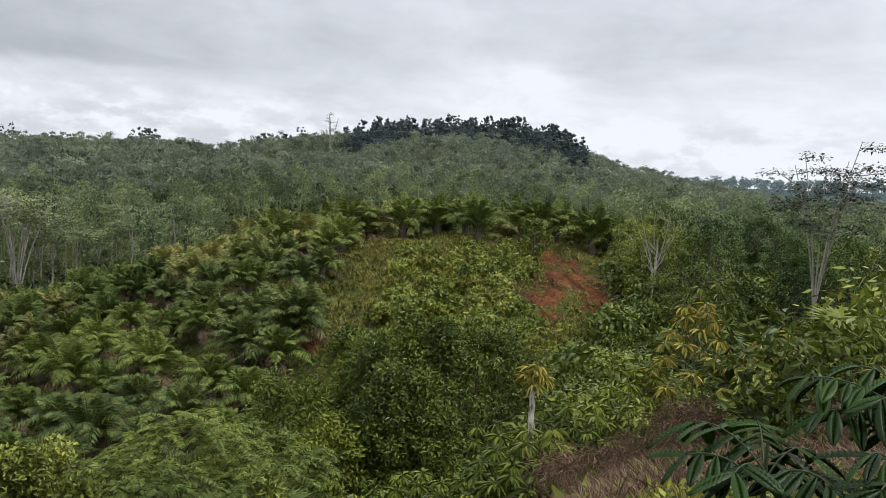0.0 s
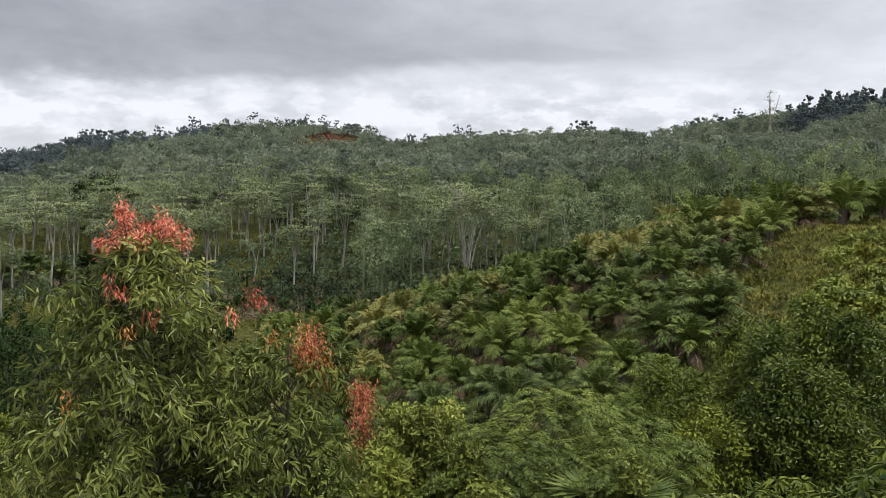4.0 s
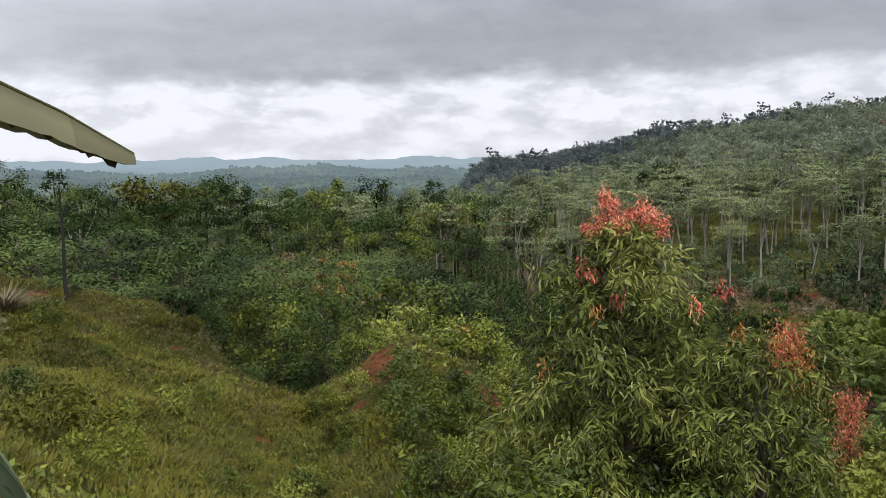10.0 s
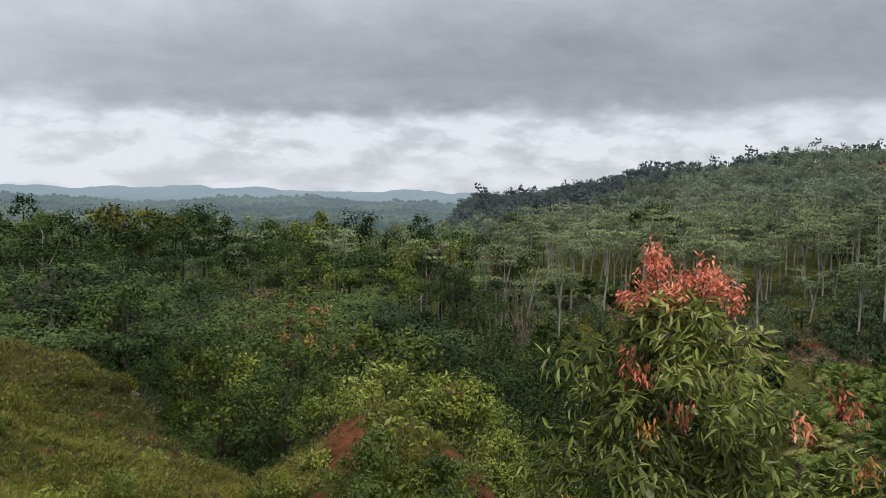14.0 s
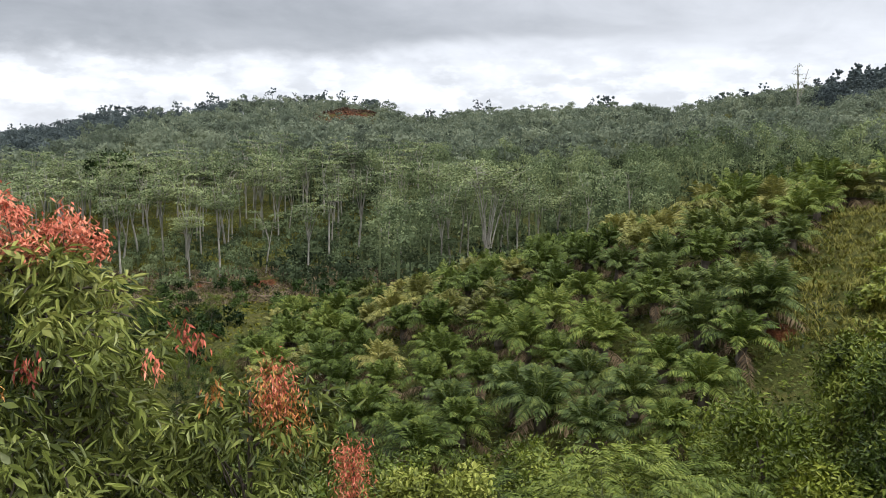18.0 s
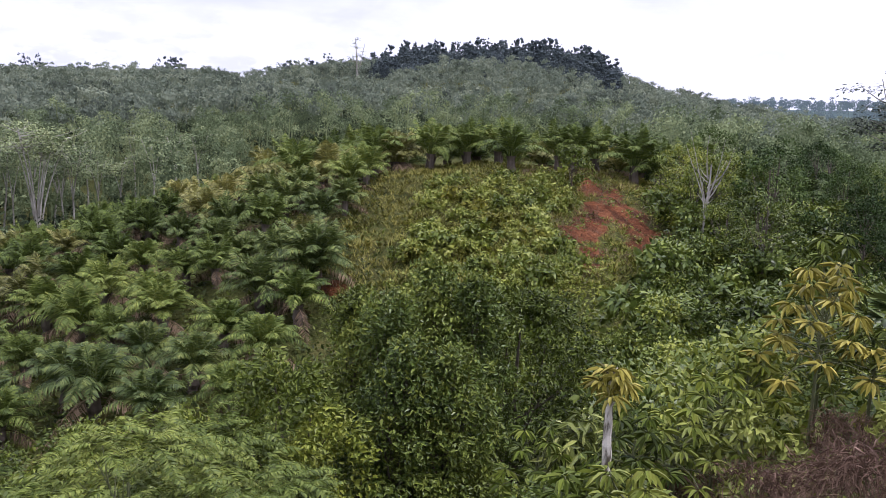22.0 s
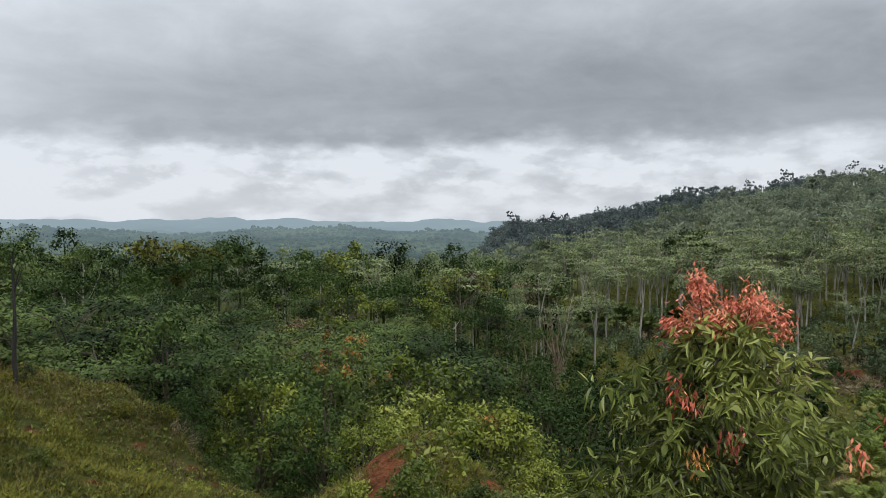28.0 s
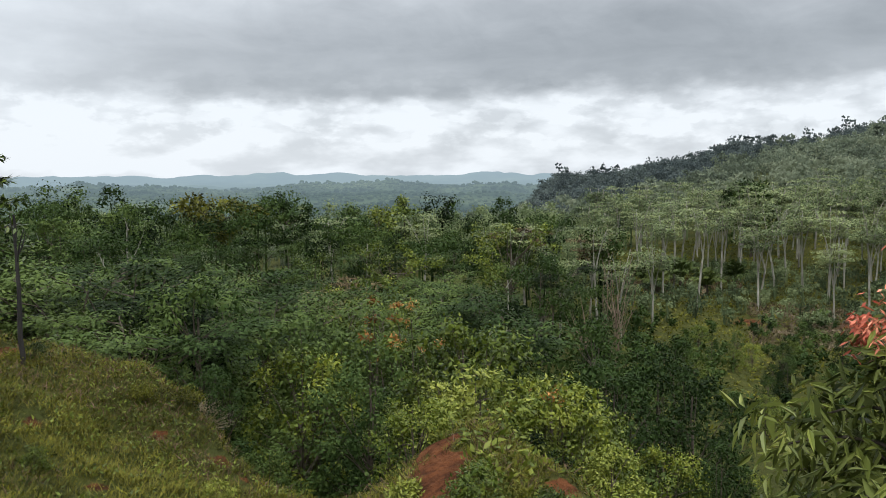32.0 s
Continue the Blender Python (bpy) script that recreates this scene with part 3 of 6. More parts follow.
def make_ground():
    az = np.concatenate([np.arange(-180, -92, 4.0), np.arange(-90, 65, 0.4), np.linspace(66, 180, 30)])
    r = np.concatenate([[0.0], np.geomspace(0.8, 4990, 330)])
    A, R = np.meshgrid(np.radians(az), r, indexing="ij")
    x, y = np.sin(A) * R, np.cos(A) * R
    z = ground_z(x, y)
    na, nr = A.shape
    co = np.stack([x, y, z], -1).reshape(-1, 3)
    i = np.arange(na * nr).reshape(na, nr)
    q = np.stack([i[:-1, :-1], i[:-1, 1:], i[1:, 1:], i[1:, :-1]], -1)
    rings = np.broadcast_to(np.arange(nr - 1), (na - 1, nr - 1))
    q = q.reshape(-1, 4)
    me = bpy.data.meshes.new("ground")
    me.vertices.add(len(co))
    me.vertices.foreach_set("co", co.astype(np.float32).ravel())
    me.loops.add(q.size)
    me.loops.foreach_set("vertex_index", q.astype(np.int32).ravel())
    me.polygons.add(len(q))
    me.polygons.foreach_set("loop_start", np.arange(0, q.size, 4, dtype=np.int32))
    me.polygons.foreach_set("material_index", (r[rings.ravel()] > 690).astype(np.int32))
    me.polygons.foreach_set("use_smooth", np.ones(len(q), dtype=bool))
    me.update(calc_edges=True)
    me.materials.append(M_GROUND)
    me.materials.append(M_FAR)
    bare = me.attributes.new("bare", "FLOAT", "POINT")
    bare.data.foreach_set("value", bareness(x, y).astype(np.float32).ravel())
    tagged(new("ground", me), "hilly ground with low green, litter and torn red earth", "ground", kind="structure")


make_ground()


# ------------------------------------------------------------------ plants: how they grow
def envelope(shape, u):
    """Crown radius, 0 to 1, at relative height u of the crown."""
    if shape == "cone":
        return np.sqrt(np.clip(1 - u, 0, 1)) * np.minimum(1, 0.55 + u * 2.2)
    if shape == "spire":
        return np.clip(1 - u, 0, 1) ** 0.8 * np.minimum(1, 0.7 + u * 2) + 0.06
    if shape == "column":
        return np.minimum(1, 0.5 + u * 2) * np.sqrt(np.clip(1 - u ** 3, 0, 1))
    if shape == "umbrella":
        return np.clip(0.25 + 1.2 * u, 0, 1) * np.clip(1.35 - 0.5 * u, 0, 1)
    return np.sqrt(np.clip(1 - (2 * u - 0.85) ** 2 / 1.35, 0.04, 1))


def crown_points(rng, shape, n, radius, base, top, fill=0.55):
    u = rng.uniform(0, 1, n) ** 0.85
    a = rng.uniform(0, 2 * math.pi, n)
    lobes = 1 + 0.18 * np.sin(a * 3 + rng.uniform(0, 6)) + 0.12 * np.sin(a * 5 + u * 4 + rng.uniform(0, 6))
    rr = envelope(shape, u) * radius * lobes * np.maximum(fill, rng.uniform(0, 1, n) ** 0.4)
    return np.stack([np.cos(a) * rr, np.sin(a) * rr, base + u * (top - base)], -1)


def heart(geo, rng, centres, radii, n, most=9.0):
    """The dense inside of clumps: broad sprays that face outwards."""
    c, q = np.repeat(centres, n, 0), np.repeat(radii, n)[:, None]
    d = unit(rng.normal(size=(len(c), 3)) + (0, 0, 0.2))
    way = unit(np.cross(d, rng.normal(size=(len(c), 3))))
    geo.leaves(c + d * (1, 1, 0.8) * q * rng.uniform(0.4, 0.72, (len(c), 1)) - way * q * 0.42, way, d + rng.normal(size=(len(c), 3)) * 0.25, np.minimum(q[:, 0], most) * rng.uniform(0.6, 1.0, len(c)), np.minimum(q[:, 0], most) * rng.uniform(0.4, 0.7, len(c)), 0.1)


def clump_leaves(geo, rng, centres, per, spread, length, width, droop=0.0, axis=(0, 0, 0), flat=0.6, sag=0.15, core=8, oval=False):
    """Close clumps of foliage: leaves lie on the outside of each clump, about a shaded heart."""
    n = len(centres) * per
    size = np.repeat(rng.uniform(0.7, 1.25, len(centres)), per)[:, None] * spread
    c = np.repeat(centres, per, 0)
    d = unit(rng.normal(size=(n, 3)) + (0, 0, 0.35))
    off = d * (1, 1, 0.8) * rng.uniform(0.45, 1.08, (n, 1)) * size
    out = c - np.asarray(axis, float)
    out[:, 2] *= 0.35
    way = unit(unit(np.cross(d, rng.normal(size=(n, 3)))) * 0.75 + d * 0.55 + unit(out) * 0.25 + (0, 0, -0.15 - droop))
    face = unit(d * (0.75 + 0.2 * (1 - flat)) + np.array((0, 0, 1.0)) * flat * 0.6 + rng.normal(size=(n, 3)) * 0.28)
    s = rng.uniform(0.65, 1.2, n)
    (geo.ovals if oval else geo.leaves)(c + off, way, face, length * s, width * s, sag)
    if core >= 5:  # the close-grown heart of each clump
        heart(geo, rng, centres, size[::per, 0], 18, length * 1.4)
    elif core:  # older leaves further in
        m = len(centres) * int(core)
        c = np.repeat(centres, int(core), 0)
        q = np.repeat(size[::per, 0], int(core))
        d = unit(rng.normal(size=(m, 3)) + (0, 0, 0.25))
        geo.leaves(c + d * q[:, None] * 0.42 - unit(np.cross(d, (0.3, 0.9, 0.2))) * np.minimum(q, length * 2)[:, None] * 0.4, unit(np.cross(d, (0.3, 0.9, 0.2))) + rng.normal(size=(m, 3)) * 0.3, d, np.minimum(q * 0.85, length * 1.7), np.minimum(q * 0.5, width * 2.0), 0.25)
    return geo


def limbs(geo, rng, targets, foot, fork, thick, sides=5):
    """Bent branches from the stem to the twig ends."""
    for p in targets:
        h = foot + (fork - foot) * rng.uniform(0.1, 1.0) * min(1, max(0.15, (p[2] - foot) / max(0.1, fork - foot + 0.5)))
        a = np.array([0, 0, h])
        mid = (a + p) / 2 + np.array([0, 0, -0.12 * np.linalg.norm(p - a)]) + rng.normal(size=3) * 0.08 * np.linalg.norm(p - a)
        geo.tube(bez(a, mid, p, 5), np.linspace(thick, thick * 0.25, 5), sides)


def stem(geo, rng, height, r0, r1, lean=0.05, sides=7, n=7):
    z = np.linspace(0, height, n)
    bend = np.cumsum(rng.normal(size=(n, 2)) * lean * height / n, 0)
    bend -= bend[0]
    geo.tube(np.column_stack([bend, z - 0.3 * (z == 0)]), np.linspace(r0, r1, n), sides)
    return bend


def frond(geo, rng, foot, heading, length, rise, sag, pairs, leaflet, width, rib=0.02, twist=0.25, taper=0.35, hang=0.5):
    """One feather leaf: an arching rib with two rows of hanging leaflets."""
    h = np.array([math.cos(heading), math.sin(heading), 0])
    t = np.linspace(0, 1, 6)
    line = foot + np.outer(t * length * math.cos(rise), h) + np.outer(t * length * math.sin(rise) - sag * length * t ** 2.2, (0, 0, 1.0))
    geo.tube(line, np.linspace(rib, rib * 0.25, 6), 3)
    k = np.linspace(0.16, 0.99, pairs)
    pos = np.stack([np.interp(k, t, line[:, i]) for i in range(3)], -1)
    fw = unit(np.stack([np.interp(k, t, np.gradient(line[:, i])) for i in range(3)], -1))
    side = unit(np.cross(fw, (0, 0, 1.0)))
    up = np.cross(side, fw)
    shape = np.sin(np.clip(k * 1.08, 0, 1) * math.pi) ** 0.5 * (1 - taper * k) + 0.12
    for s in (-1, 1):
        way = unit(side * s + fw * 0.55 - up * (hang * rng.uniform(0.4, 1.2, (pairs, 1))) + up * 0.15 + rng.normal(size=(pairs, 3)) * twist * 0.4)
        geo.leaves(pos, way, up + rng.normal(size=(pairs, 3)) * twist, leaflet * shape * rng.uniform(0.85, 1.1, pairs), width, 0.3)


def place(master, az, r, scale=1.0, turn=None, sink=0.05, lean=0.0):
    """A copy of a plant on the ground."""
    p = at(az, r)
    t = RNG.uniform(0, 360) if turn is None else turn
    m = pose(p[0], p[1], p[2] - sink, RNG.uniform(-lean, lean), RNG.uniform(-lean, lean), t) @ Matrix.Scale(scale, 4)
    return copy_thing(master, m)


def away(ob):
    """Takes a master away once its copies stand."""
    for o in (*ob.children_recursive, ob):
        bpy.data.objects.remove(o)


# ------------------------------------------------------------------ kinds of plants
def broadleaf(name, label, category, seed, shape, height, radius, base, clumps, per, spread, length, width, leaf_mat, bark, r0=0.12, droop=0.1, n_limb=14, lean=0.04, sag=0.15, group="", flat=0.6, fill=0.55, oval=False, tips=False):
    """A tree or shrub: stem, limbs and a crown of separate leaves."""
    rng = np.random.default_rng(seed)
    root = thing(name, label, category, group)
    c = crown_points(rng, shape, clumps, radius, base, height, fill)
    wood = Geo()
    stem(wood, rng, height * 0.86, r0, r0 * 0.25, lean)
    limbs(wood, rng, c[rng.permutation(len(c))[:n_limb]], base * 0.7, height * 0.85, r0 * 0.35)
    part("trunk" if height > 3 else "stem", wood.mesh("stem", bark), root)
    geo = clump_leaves(Geo(), rng, c, per, spread, length, width, droop, (0, 0, (base + height) / 2), flat, sag, 4 if oval else 8, oval)
    part("crown" if height > 3 else "foliage", geo.mesh("crown", leaf_mat), root)
    if tips:
        ends = c[np.argsort(-c[:, 2] - rng.uniform(0, height * 0.5, len(c)))[:len(c) // 5]] * (1.06, 1.06, 1.0) + (0, 0, spread * 0.45)
        part("young_leaves", clump_leaves(Geo(), rng, ends, per // 3, spread * 0.7, length * 1.1, width * 1.1, -0.2, (0, 0, (base + height) / 2), flat, sag, 0, True).mesh("tips", M_LIGHTLEAF), root, "lighter young leaves at the tips")
    return root


def tiered(name, label, seed, height, radius, tiers, leaf_mat, bark, stems=2, r0=0.14, per=70, length=0.8, group="", gap=0.5, tuft=0.42):
    """A slender pale-stemmed tree with flat layers of fine foliage."""
    rng = np.random.default_rng(seed)
    root = thing(name, label, "tree", group)
    wood, geo = Geo(), Geo()
    for s in range(stems):
        a = rng.uniform(0, 6.28)
        out = np.array([math.cos(a), math.sin(a), 0]) * radius * rng.uniform(0.3, 0.85)
        foot = np.array([rng.normal() * 0.15, rng.normal() * 0.15, -0.3])
        tip = foot + out + (0, 0, height * rng.uniform(0.86, 1.0))
        knee = foot + out * 0.05 + (0, 0, height * 0.42)
        line = bez(foot, knee, tip, 8)
        wood.tube(line, np.linspace(r0, r0 * 0.3, 8), 6)
        for k in range(tiers):
            t = rng.uniform(gap, 1.0)
            p = np.array([np.interp(t, np.linspace(0, 1, 8), line[:, i]) for i in range(3)])
            b = rng.uniform(0, 6.28)
            ln = radius * rng.uniform(0.35, 0.9) * (1.25 - 0.6 * t)
            e = p + np.array([math.cos(b) * ln, math.sin(b) * ln, ln * rng.uniform(0.2, 0.6)])
            wood.tube(bez(p, (p + e) / 2 - (0, 0, 0.1 * ln), e, 5), np.linspace(r0 * 0.32, r0 * 0.08, 5), 4)
            n = per
            d = rng.normal(size=(n, 3)) * (ln * tuft, ln * tuft, 0.38 * tuft)
            way = unit(d * (1, 1, 0.2) + rng.normal(size=(n, 3)) * 0.4 + (0, 0, -0.1))
            geo.leaves(e * (0.75 if tuft > 0.4 else 0.95) + p * (0.25 if tuft > 0.4 else 0.05) + d + (0, 0, 0.15), way, np.array((0, 0, 1.0)) + rng.normal(size=(n, 3)) * 0.3, length * rng.uniform(0.5, 1.1, n), length * 0.4, 0.1)
    part("trunk", wood.mesh("stem", bark), root)
    part("crown", geo.mesh("crown", leaf_mat), root)
    return root


def frond_mesh(name, seed, length, mat, pairs=34, leaflet=0.60, width=0.058, rise=0.9, sag=0.75, hang=0.55):
    rng = np.random.default_rng(seed)
    g = Geo()
    frond(g, rng, np.zeros(3), 0.0, length, rise, sag, pairs, leaflet, width, 0.03, hang=hang)
    return g.mesh(name, mat)


def palm_crown(seed, mat, fronds, length, low=False):
    rng = np.random.default_rng(seed)
    g = Geo()
    for i in range(fronds):
        f = i / fronds
        a = i * 2.399 + rng.normal() * 0.2
        rise = (1.46 - 0.62 * f + rng.normal() * 0.09) if not low else rng.uniform(-0.1, 0.25)
        frond(g, rng, np.array([math.cos(a) * 0.12, math.sin(a) * 0.12, 0.1 * (1 - f)]), a, length * rng.uniform(0.78, 1.1) * (0.75 + 0.3 * min(1, f * 2 + 0.2)), rise, (0.28 + 0.44 * f + rng.normal() * 0.06) if not low else 0.6, 34, 0.60, 0.058, 0.03, hang=0.55 if not low else 1.1)
    return g


def palm(label, seed, mat, fronds=26, length=2.7, tall=1.1, dry=6, split=False):
    """A young oil palm: stub stem, arching feather fronds, dead fronds hanging under them."""
    rng = np.random.default_rng(seed)
    root = thing("oil_palm", label, "palm", "young oil palms on the hill")
    g = Geo()
    z = np.linspace(-0.3, tall, 7)
    g.tube(np.column_stack([z * 0, z * 0, z]), 0.26 + 0.05 * np.sin(np.arange(7) * 2.4), 8)
    part("stem", g.mesh("palm_stem", M_BARK), root, "stub stem with old leaf bases")
    if split:
        shapes = [frond_mesh("frond", seed + k, length * (0.85, 1.06, 1.15, 1.1)[k], mat, rise=(1.42, 1.24, 1.06, 0.86)[k], sag=(0.30, 0.44, 0.58, 0.72)[k]) for k in range(4)]
        for i in range(fronds):
            o = part("frond", shapes[min(3, int(i / fronds * 4))], root)
            o.matrix_basis = pose(0, 0, tall - 0.1, rng.normal() * 4, rng.normal() * 4, i * 137.5 + rng.normal() * 8)
    else:
        o = part("crown", palm_crown(seed, mat, fronds, length).mesh("palm_crown", mat), root)
        o.location = (0, 0, tall - 0.1)
    if dry:
        o = part("dry_fronds", palm_crown(seed + 50, M_DRYFROND, dry, length * 0.8, True).mesh("palm_dry", M_DRYFROND), root, "brown withered hanging fronds")
        o.location = (0, 0, tall - 0.2)
    return root


# ------------------------------------------------------------------ the palm hill
def on_palm_hill(az, r):
    el = math.degrees(math.atan2(at(az, r)[2] + 1.2 - EYE, r))
    if az < -25 or az > 43 or r < 35:
        return False
    left_of_clearing = az < 12.2 + (el + 11) * 0.45
    if r < (67.5 if az > -13 else 84):
        return left_of_clearing and az > -25 + max(0, r - 44) * 0.12
    return (74 if az > 13 else 67.5) < r < 84 and az > -12


PALMS = {
    "green": [palm("green young oil palm with arching feather fronds", 100 + k, M_PALM, 34, 3.35, 1.1, 3) for k in range(3)],
    "dark": [palm("dark green young oil palm on the hillside", 120 + k, M_PALMDARK, 36, 3.55, 1.2, 3) for k in range(2)],
    "yellow": [palm("yellowing young oil palm with dry lower fronds", 140 + k, M_PALMYELLOW, 30, 3.2, 1.1, 8) for k in range(2)],
    "crest": [palm("large green oil palm behind the brow of the hill", 180 + k, M_PALM, 24, 3.4, 1.4, 0) for k in range(2)],
    "near": [palm("green young oil palm near the foot of the hill", 160 + k, M_PALM, 32, 3.3, 1.0, 3, True) for k in range(2)] + [palm("dark green young oil palm near the foot of the hill", 165, M_PALMDARK, 32, 3.4, 1.0, 3, True)],
}
prng = np.random.default_rng(21)
step, count = 3.6, 0
for gx in np.arange(-30, 70, step):
    for gy in np.arange(20, 95, step * 0.87):
        x = gx + (0.5 * step if int(round(gy / (step * 0.87))) % 2 else 0) + prng.normal() * 0.4
        y = gy + prng.normal() * 0.4
        az, r = math.degrees(math.atan2(x, y)), math.hypot(x, y)
        if not on_palm_hill(az, r):
            continue
        kind = "green"
        if r < 44:
            kind = "near"
        elif 2 < az < 15 and 44 < r < 64 and prng.uniform() < 0.7:
            kind = "dark"
        elif (az < 2 and r > 52 and prng.uniform() < 0.25) or (r > 57 and 1 < az < 17 and prng.uniform() < 0.75) or prng.uniform() < 0.06:
            kind = "yellow"
        if r > 66 and az > 8:
            kind = "crest" if prng.uniform() < 0.8 else "yellow"
        ms = PALMS[kind]
        if kind == "near" and az < 3 and prng.uniform() < 0.6:
            ms = ms[2:]
        place(ms[int(prng.integers(len(ms)))], az, r, prng.uniform(0.82, 1.12) * (1.35 if r > 66 and az > 8 else 1.0), sink=0.7 if r > 66 else 0.0, lean=5)
        count += 1
for b_az in np.arange(15.0, 41.0, 1.9):
    place(PALMS["crest"][int(prng.integers(2))] if prng.uniform() < 0.8 else PALMS["yellow"][0], b_az + prng.normal() * 0.5, 70.5 + prng.normal() * 1.2, prng.uniform(1.15, 1.5), sink=0.5, lean=4)
# one large palm by the edge of the clearing, others past the crest and on the far right
place(PALMS["dark"][0], 11.6, spot(11.6, -11.3), 1.2, lean=2)
for p_az, p_r in ((37, 88), (39.5, 84), (41, 90), (43, 86), (44.5, 92), (46, 70), (42.5, 72), (39, 95), (-36.5, 128), (-35, 131), (-33.5, 127), (-37.5, 133), (-31.8, 132)):
    place(PALMS["dark"][1], p_az, p_r, prng.uniform(1.2, 1.5), lean=4)
for ms in PALMS.values():
    for o in ms:
        away(o)


# ------------------------------------------------------------------ woods
def in_sight(pts, tall):
    """Leaves out the trees that the hills in front of them hide."""
    x, y = pts[:, 0], pts[:, 1]
    r = np.hypot(x, y)
    top = (ground_z(x, y) + tall - EYE) / r
    near = np.full(len(pts), -9.0)
    for f in np.linspace(0.08, 0.94, 44):
        near = np.maximum(near, (ground_z(x * f, y * f) + 1.0 - EYE) / (r * f))
    return pts[top > near]


def woods(name, label, mat, spots, variants, rng):
    """Many trees that nobody could count, joined into one."""
    out = []
    spots = np.asarray(spots)
    pick = rng.integers(len(variants), size=len(spots))
    for k, v in enumerate(variants):
        s = spots[pick == k]
        if not len(s):
            continue
        a, sc = rng.uniform(0, 6.28, len(s)), s[:, 3] if s.shape[1] > 3 else rng.uniform(0.75, 1.25, len(s))
        c, d = (np.cos(a) * sc)[:, None, None], (np.sin(a) * sc)[:, None, None]
        x, y, z = v[None, :, :, 0], v[None, :, :, 1], v[None, :, :, 2]
        q = np.stack([x * c - y * d, x * d + y * c, z * sc[:, None, None] * np.ones_like(c)], -1) + s[:, None, None, :3]
        out.append(q.reshape(-1, 4, 3))
    return tagged(new(name, quad_mesh(name, np.concatenate(out), mat)), label, "trees", kind="stuff")


def scatter(rng, az0, az1, r0, r1, gap, test=None):
    """Jittered places in a sector of the land."""
    pts = []
    R = r1
    lo = np.array([math.sin(radians(a)) * R for a in np.linspace(az0, az1, 40)] + [0])
    hi = np.array([math.cos(radians(a)) * R for a in np.linspace(az0, az1, 40)] + [0])
    gx, gy = np.meshgrid(np.arange(lo.min(), lo.max(), gap), np.arange(hi.min(), hi.max(), gap))
    x = gx.ravel() + rng.uniform(-0.45, 0.45, gx.size) * gap
    y = gy.ravel() + rng.uniform(-0.45, 0.45, gx.size) * gap
    r, az = np.hypot(x, y), np.degrees(np.arctan2(x, y))
    ok = (r > r0) & (r < r1) & (az > az0) & (az < az1) & (bareness(x, y) < 0.35)
    if test is not None:
        ok &= test(az, r)
    x, y = x[ok], y[ok]
    return np.column_stack([x, y, ground_z(x, y) - 0.1])


wrng = np.random.default_rng(33)


def far_tree(rng, shape, height, radius, base, lumps, cards, size):
    """A tree of the middle distance: rounded leaf masses of small sprays over a close heart, and its stem."""
    g = Geo()
    c = crown_points(rng, shape, lumps, radius * 0.64, base + radius * 0.27, height - radius * 0.3, 0.7)
    for p in c:
        q = radius * rng.uniform(0.32, 0.52)
        for n, lo, hi, sz in ((cards // 2, 0.35, 0.7, 1.25), (cards, 0.75, 1.12, 0.8)):
            d = unit(rng.normal(size=(n, 3)) + (0, 0, 0.4))
            way = unit(np.cross(d, rng.normal(size=(n, 3))) + d * 0.35)
            g.leaves(p + d * (1, 1, 0.8) * q * rng.uniform(lo, hi, (n, 1)) - way * size * sz * 0.45, way, d + rng.normal(size=(n, 3)) * 0.4, size * sz * rng.uniform(0.7, 1.3, n), size * sz * 0.62, 0.25)
    g.tube(np.array([[0, 0, -1.0], [0.15, 0, height * 0.5], [0, 0.15, height * 0.8]]), (0.2, 0.15, 0.07), 3)
    return g.array()


def ridge_tree(rng, shape, height, radius, base, lumps, sprays=14):
    """A tree seen from half a kilometre: many small uneven tufts over the crown, a few loose sprays, a stem."""
    g = Geo()
    c = crown_points(rng, shape, lumps, radius, base, height, 0.8)
    ph = np.array([-0.9, 0.3, 1.4])[:, None]
    for p in c:
        th = np.linspace(0, 2 * math.pi, 5, endpoint=False)[None] + np.arange(3)[:, None] * 0.5 + rng.uniform(0, 6)
        R = radius * rng.uniform(0.2, 0.34) * (1 + rng.uniform(-0.4, 0.4, (3, 5)))
        v = np.stack([np.cos(th) * np.cos(ph) * R, np.sin(th) * np.cos(ph) * R, np.sin(ph) * R * 0.8], -1) + p
        w = np.roll(v, -1, axis=1)
        g.quads(np.stack([v[:-1], w[:-1], w[1:], v[1:]], 2))
    d = unit(rng.normal(size=(sprays, 3)) + (0, 0, 0.5))
    k = c[rng.integers(len(c), size=sprays)]
    g.leaves(k + d * radius * 0.22, d + rng.normal(size=(sprays, 3)) * 0.5, rng.normal(size=(sprays, 3)), rng.uniform(0.6, 1.3, sprays), 0.5, 0.2)
    g.tube(np.array([[0, 0, -1.0], [0.15, 0, height * 0.5], [0, 0.15, height * 0.85]]), (0.22, 0.16, 0.08), 3)
    return g.array()


def dome(rng, radius, sides=6):
    """The rounded top of a far clump of trees."""
    th, ph = np.linspace(0, 2 * math.pi, sides, endpoint=False), np.array([-0.5, 0.35, 0.95, 1.5])
    R = radius * (1 + rng.uniform(-0.22, 0.22, (4, sides)))
    v = np.stack([np.cos(th)[None] * np.cos(ph)[:, None] * R, np.sin(th)[None] * np.cos(ph)[:, None] * R, np.sin(ph)[:, None] * R * 0.7], -1) + (0, 0, radius * 0.3)
    w = np.roll(v, -1, axis=1)
    return np.stack([v[:-1], w[:-1], w[1:], v[1:]], 2).reshape(-1, 4, 3)


